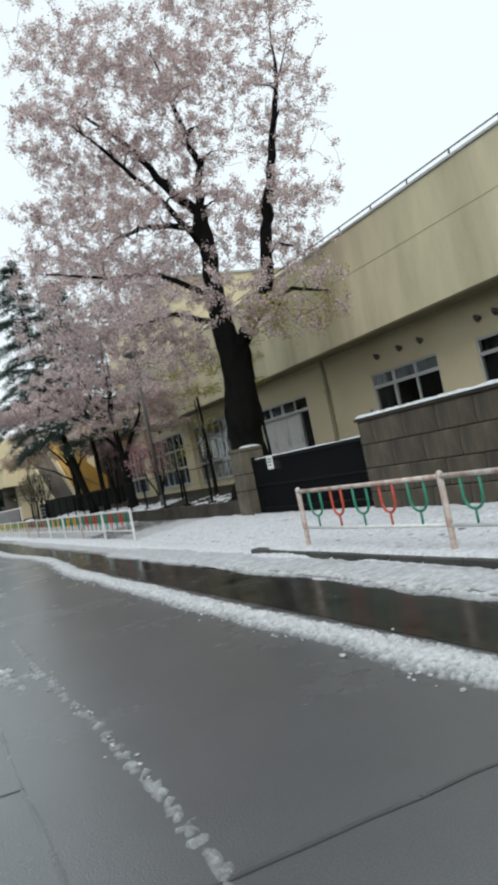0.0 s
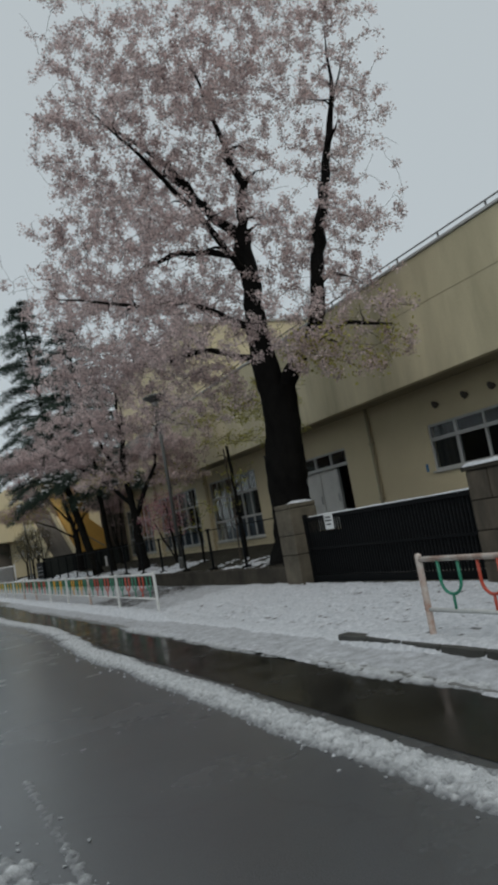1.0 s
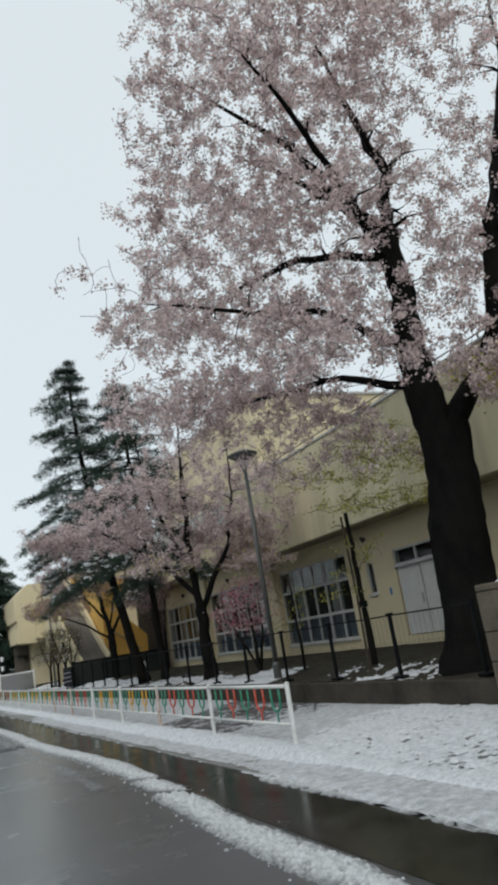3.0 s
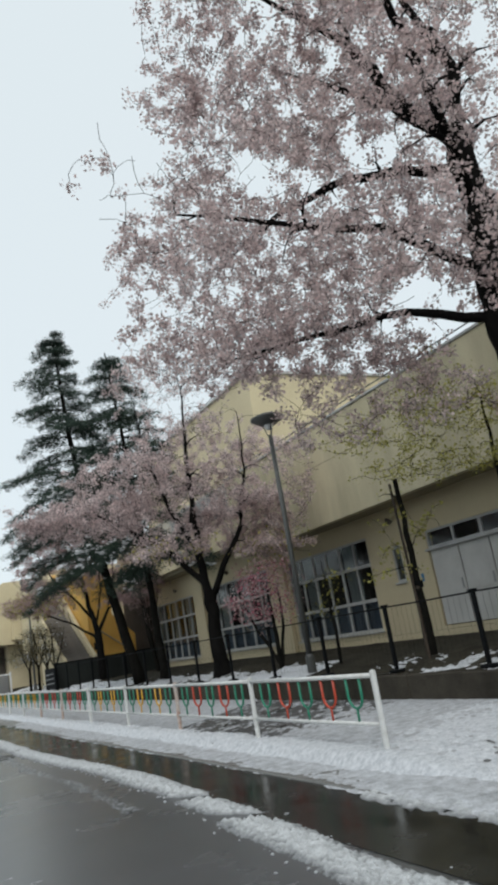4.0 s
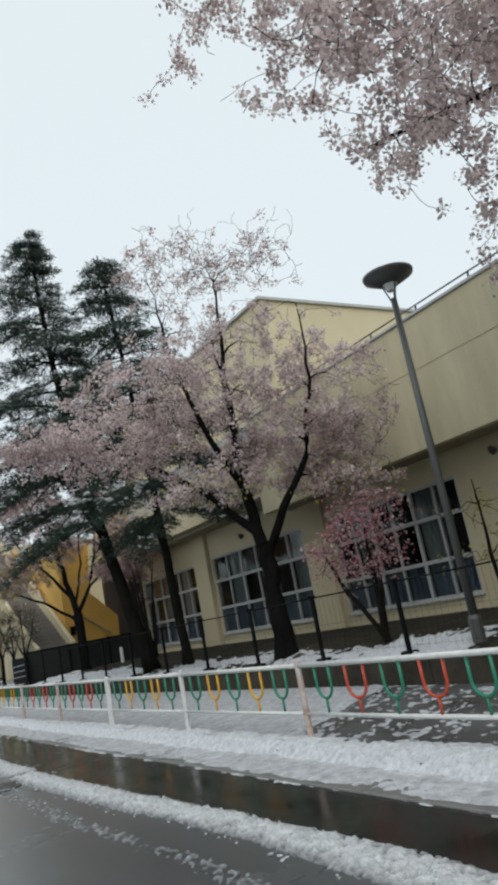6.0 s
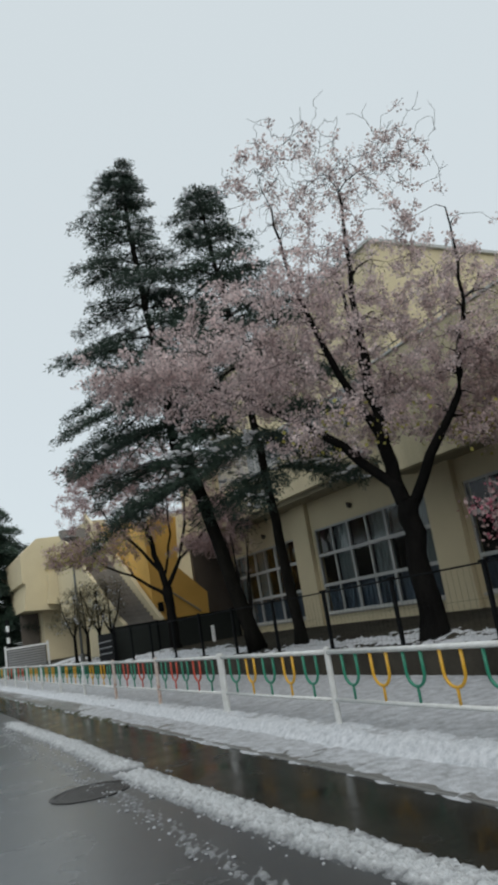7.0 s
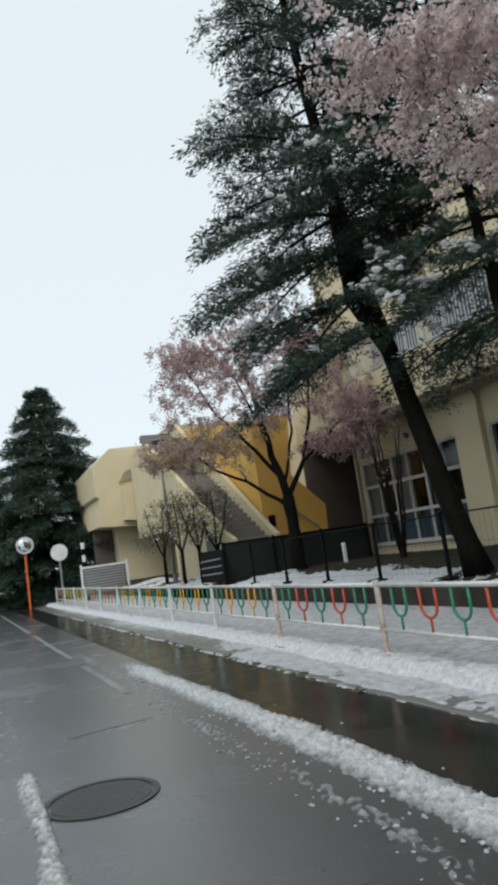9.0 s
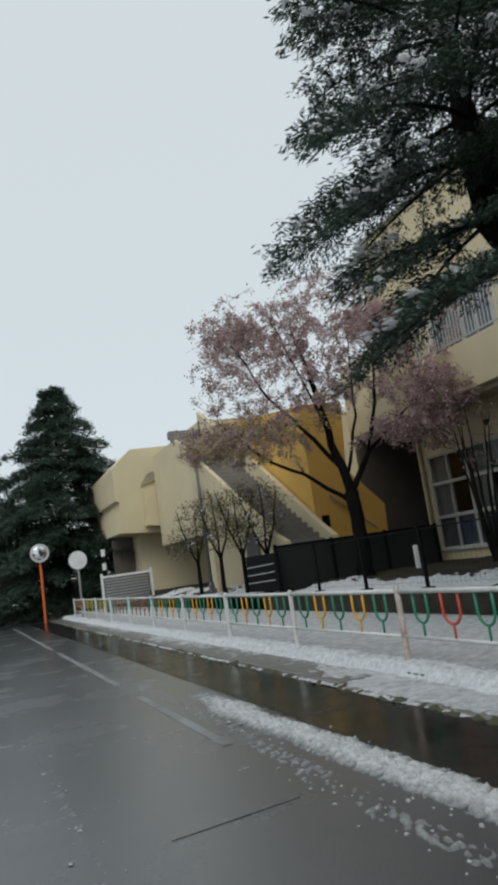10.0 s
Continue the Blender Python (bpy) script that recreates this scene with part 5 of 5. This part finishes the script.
tree("flowering_shrub", "flowering shrub with deep pink blossom in the garden bed", mains, lobes(rng, spec, 190), rng, M_BARKGREY, M_PINK, 5, 0.07, 0.024, 0.5, 2.0,
     extra=(M_PETALB, 0.7, 4, 0.1, 0.028, lambda p: p[:, 2] > 0, "pale_blossom"), crown_label="deep pink blossom")


# young staked trees
def sapling(x, y, h, rng, leaf, per, label, lean=0.0, n=46, r=0.045, stub=False):
    mains = [[(x, y, 0.6, r), (x, y + lean * 0.5, 0.6 + h * 0.5, r * 0.8), (x - 0.02, y + lean, 0.6 + h, r * 0.6 if stub else 0.01)]]
    spec = [(x, y, 0.6 + h * 0.75, 0.75, 0.8, h * 0.2, 1), (x - 0.3, y + 0.3, 0.6 + h * 0.5, 0.6, 0.6, h * 0.12, 0.6)]
    t = tree("young_tree", label, mains, lobes(rng, spec, n), rng, M_BARKGREY, leaf, per, 0.07, 0.03, 0.6, rscale=1.6)
    return t


def stakes(x, y, label):
    th = thing("tree_stake", label, "stake", (x, y, 0.65))
    part("stake", tube(bmesh.new(), [(-0.3, -0.25, -0.1), (-0.1, 0.02, 1.5), (-0.09, 0.08, 3.1)], 0.024, 8), M_WOOD, th)
    part("stake", tube(bmesh.new(), [(0.2, 0.4, -0.1), (0.12, 0.2, 1.6)], 0.035, 8), M_WOOD, th)
    part("crossbar", tube(bmesh.new(), [(-0.18, -0.2, 1.2), (0.16, 0.28, 1.22)], 0.028, 8), M_WOOD, th)
    part("tie", tube(bmesh.new(), [(0, 0.0, 1.2), (0, 0.0, 1.32)], 0.09, 12), M_BLACK, th)


sapling(8.5, 21.3, 3.2, np.random.default_rng(21), M_LEAF, 5, "pollarded young tree with few green leaves tied to stakes", n=34, r=0.07, stub=True)
stakes(8.5, 21.3, "dark wooden stakes bracing a young tree")
sapling(8.3, 17.0 + 6.9, 2.2, np.random.default_rng(22), M_LEAF, 2, "young bare tree with few green leaves")
for i, (x, y, h) in enumerate(((7.55, 46.4, 2.7), (7.55, 48.2, 2.9), (7.5, 50.0, 3.0), (7.5, 52.4, 2.9))):
    rng = np.random.default_rng(30 + i)
    z = 0.6
    mains = [[(x, y, z, 0.075), (x, y, z + h * 0.4, 0.06)],
             *[[(x, y, z + h * 0.36, 0.04), (x + 0.35 * math.cos(a), y + 0.35 * math.sin(a), z + h * 0.65, 0.028),
                (x + 0.6 * math.cos(a), y + 0.6 * math.sin(a), z + h, 0.01)] for a in (0.3 + i, 2.3 + i, 4.4 + i)]]
    spec = [(x, y, z + h * 0.8, 0.75, 0.8, h * 0.26, 1), (x - 0.4, y + 0.3 * (i - 1), z + h * 0.6, 0.6, 0.6, h * 0.16, 0.6),
            (x + 0.2, y + 0.4, z + h * 1.0, 0.5, 0.5, h * 0.14, 0.3)]
    t = tree("young_tree", "small dark young tree with bare snowy twigs beside the fence", mains, lobes(rng, spec, 360), rng, M_BARK, M_TWIGLEAF, 5, 0.1, 0.024, 0.6,
             rscale=2.8, extra=(M_SNOW, 0.06, 3, 0.04, 0.03, lambda q: q[:, 2] > 0, "snow_load"))


def conifer(x, y, z0, top, bare, reach, lean, rng, label, fork=False, snow=1.0, per=24, big=1.05, ring=5, coarse=1.0, pruned=False, girth=1.0):
    """Trunk with drooping tiers of branches; needle sprays and snow pads on them."""
    th = thing("conifer_tree", label, "tree", (x, y, z0), "conifers")
    h = top - z0
    axis = lambda t: np.array([lean[0] * t, lean[1] * t, h * t]) + np.array([lean[2] * math.sin(t * 3), lean[3] * math.sin(t * 3), 0])
    bm = bmesh.new()
    ts = np.linspace(0, 1, 26)
    tube(bm, [axis(t) + rng.normal(0, 0.012, 3) * (t > 0) for t in ts], [0.02 + (0.155 if t > 0.02 else 0.22) * (1 - t) ** 0.8 * (h / 12) * girth for t in ts], 14)
    if fork:
        a = axis(0.3)
        tube(bm, [a, a + np.array([-0.35, 0.25, 0.9]), a + np.array([-0.4, 0.3, 2.4]), a + np.array([-0.3, 0.2, 4.5])], [0.14, 0.13, 0.1, 0.03], 10)
    part("trunk", bm, M_BARKGREY, th, smooth=True)
    bm = bmesh.new()
    sprays, pads = [], []
    zt = bare
    while zt < 0.985:
        base = axis(zt)
        u = (zt - bare) / (1 - bare)
        L = reach * (1 - u) ** 0.85 * (0.6 + 0.4 * min(1, u * 5)) + 0.2
        a0 = rng.uniform(0, 6.28)
        for i in range(ring):
            a = a0 + 2 * math.pi * i / ring + rng.normal(0, 0.3)
            l = L * rng.uniform(0.55, 1.12)
            out = np.array([math.cos(a), math.sin(a), 0])
            rise = rng.normal(0.2 - 0.2 * (1 - u), 0.1)
            if out[0] < -0.2:
                rise -= 0.1 * (1 - u)
            if pruned and out[0] > 0.1:
                # cut back and lifted on the side of the building
                if u < 0.1:
                    continue
                l *= 0.62
                rise += 0.2
            n = max(4, int(l / 0.24 / coarse))
            s = np.linspace(0, 1, n + 1)[:, None]
            pts = base + np.array([0, 0, rng.normal(0, 0.12)]) + out * l * s + np.array([0, 0, 1]) * (rise * l * s - 0.3 * l * s * s)
            tube(bm, pts, list(np.linspace(0.035 * (0.4 + l / 4), 0.006, n + 1)), 5, cap=False)
            side = np.array([-out[1], out[0], 0])
            for j in range(1, n + 1):
                f = j / n
                w = (l * 0.26 * (1 - abs(f - 0.45) * 1.4) + 0.12) * rng.uniform(0.6, 1.2)
                for sg in (-1, 1):
                    if f < 0.2 or rng.random() < 0.14:
                        continue
                    d = out * 0.7 + side * sg
                    m = max(2, int(w / 0.075 / coarse))
                    for t in np.linspace(0.1, 1, m):
                        sprays.append(np.concatenate([pts[j] + d * w * t - np.array([0, 0, 0.32 * w * t * t]), d - np.array([0, 0, 0.5 * t])]))
                if f > 0.2:
                    sprays.append(np.concatenate([pts[j], out]))
                    for sg in (-1, 1):
                        if rng.random() < (0.4 - 0.25 * u) * snow:
                            q = pts[j] + (out * 0.7 + side * sg) * w * rng.uniform(0.1, 0.9)
                            g = rng.uniform(0.5, 1.3)
                            for _ in range(6):
                                r = rng.uniform(0.022, 0.054) * g
                                pads.append((*(q + out * rng.normal(0, 0.09 * g) + side * rng.normal(0, 0.09 * g) + np.array([0, 0, 0.045 + rng.normal(0, 0.03)])),
                                             r * rng.uniform(1.1, 2.2), r * rng.uniform(0.9, 1.5), r * 0.6, a))
        zt += rng.uniform(0.046, 0.07) * 12 / h * (0.7 + 0.3 * (1 - u))
    tagged(part("bough_mass", bm, M_BARKGREY, th), kind="stuff")
    sp = np.array(sprays)
    c = np.repeat(sp[:, :3], per, axis=0) + rng.normal(0, 1, (len(sp) * per, 3)) * np.array([0.06, 0.06, 0.055]) * coarse
    d = np.repeat(sp[:, 3:], per, axis=0) + rng.normal(0, 0.5, (len(sp) * per, 3))
    d /= np.linalg.norm(d, axis=1)[:, None]
    v = np.cross(d, rng.normal(size=d.shape))
    v /= np.linalg.norm(v, axis=1)[:, None]
    ln = rng.uniform(0.06, 0.12, (len(c), 1)) * big
    wd = rng.uniform(0.007, 0.0135, (len(c), 1)) * big
    o = new("needles", quads("needles", np.stack([c, c + d * ln * 0.5 - v * wd, c + d * ln, c + d * ln * 0.5 + v * wd], axis=1), M_NEEDLE))
    o.parent = th
    tagged(o, kind="stuff")
    # pads use the brightened snow so they stay white from below
    if pads:
        pd = np.array(pads)
        o = new("snow_load", blobs("snow_load", pd[:, :3], pd[:, 3:6], pd[:, 6], rng, M_PAD, 1, 0.25))
        o.parent = th
        tagged(o, label="wet snow on the branches", kind="stuff")
    return th


conifer(7.75, 34.9, 0.65, 13.1, 0.33, 3.3, (-1.55, 0.5, -0.3, 0.25), np.random.default_rng(41), "tall dark fir with leaning trunk, wet snow on its boughs", True, ring=7, pruned=True)
conifer(8.0, 33.3, 0.65, 11.8, 0.34, 3.2, (-0.5, 0.6, 0.15, 0.1), np.random.default_rng(42), "slim dark fir beside the taller one, snow on its branches", False, 0.6, ring=7, girth=0.72)
conifer(5.6, 71.5, 0.0, 13.4, 0.06, 7.0, (0.2, 0.0, 0, 0), np.random.default_rng(43), "broad dense fir at the end of the road", False, 0.1, 16, 2.6, 10, 1.7)
conifer(1.0, 76.0, 0.0, 11.5, 0.06, 6.0, (0.0, 0.0, 0, 0), np.random.default_rng(44), "broad dark fir across the end of the road", False, 0.1, 12, 2.6, 9, 1.8)

# young maple with spreading yellow-green sprays behind the great cherry
rng = np.random.default_rng(12)
X, Y = 10.1, 20.3
mains = [[(X, Y, 0.65, 0.06), (X, Y + 0.05, 2.4, 0.05), (X - 0.05, Y, 4.0, 0.035), (X - 0.1, Y, 5.4, 0.01)]]
spec = [(X - 1.2, Y + 0.5, 4.6, 1.9, 1.8, 0.14, 1.2), (X - 0.8, Y + 0.2, 5.1, 1.6, 1.5, 0.12, 0.8), (X - 1.1, Y + 0.2, 3.9, 1.7, 1.6, 0.12, 0.9)]
tree("young_maple", "slender young maple with yellow-green new leaves beside the cherry", mains, lobes(rng, spec, 380), rng, M_BARKGREY, M_LEAF, 9, 0.06, 0.022, 0.7, rscale=1.5, lift=0.05)

# bare many-stemmed shrub before the windows
rng = np.random.default_rng(14)
X, Y = 10.6, 41.3
mains = [[(X + 0.05 * k, Y + 0.04 * k, 0.65, 0.05), (X + 0.16 * math.cos(k * 1.9), Y + 0.22 * math.sin(k * 1.9), 1.8, 0.042), (X + 0.4 * math.cos(k * 1.9), Y + 0.5 * math.sin(k * 1.9), 4.0, 0.012)] for k in range(6)]
spec = [(X, Y, 3.4, 0.9, 1.0, 0.9, 1)]
tree("bare_shrub", "bare many-stemmed grey shrub with sparse buds before the windows", mains, lobes(rng, spec, 110), rng, M_BARKGREY, M_PETALB, 3, 0.05, 0.022, 0.5, rscale=1.6)
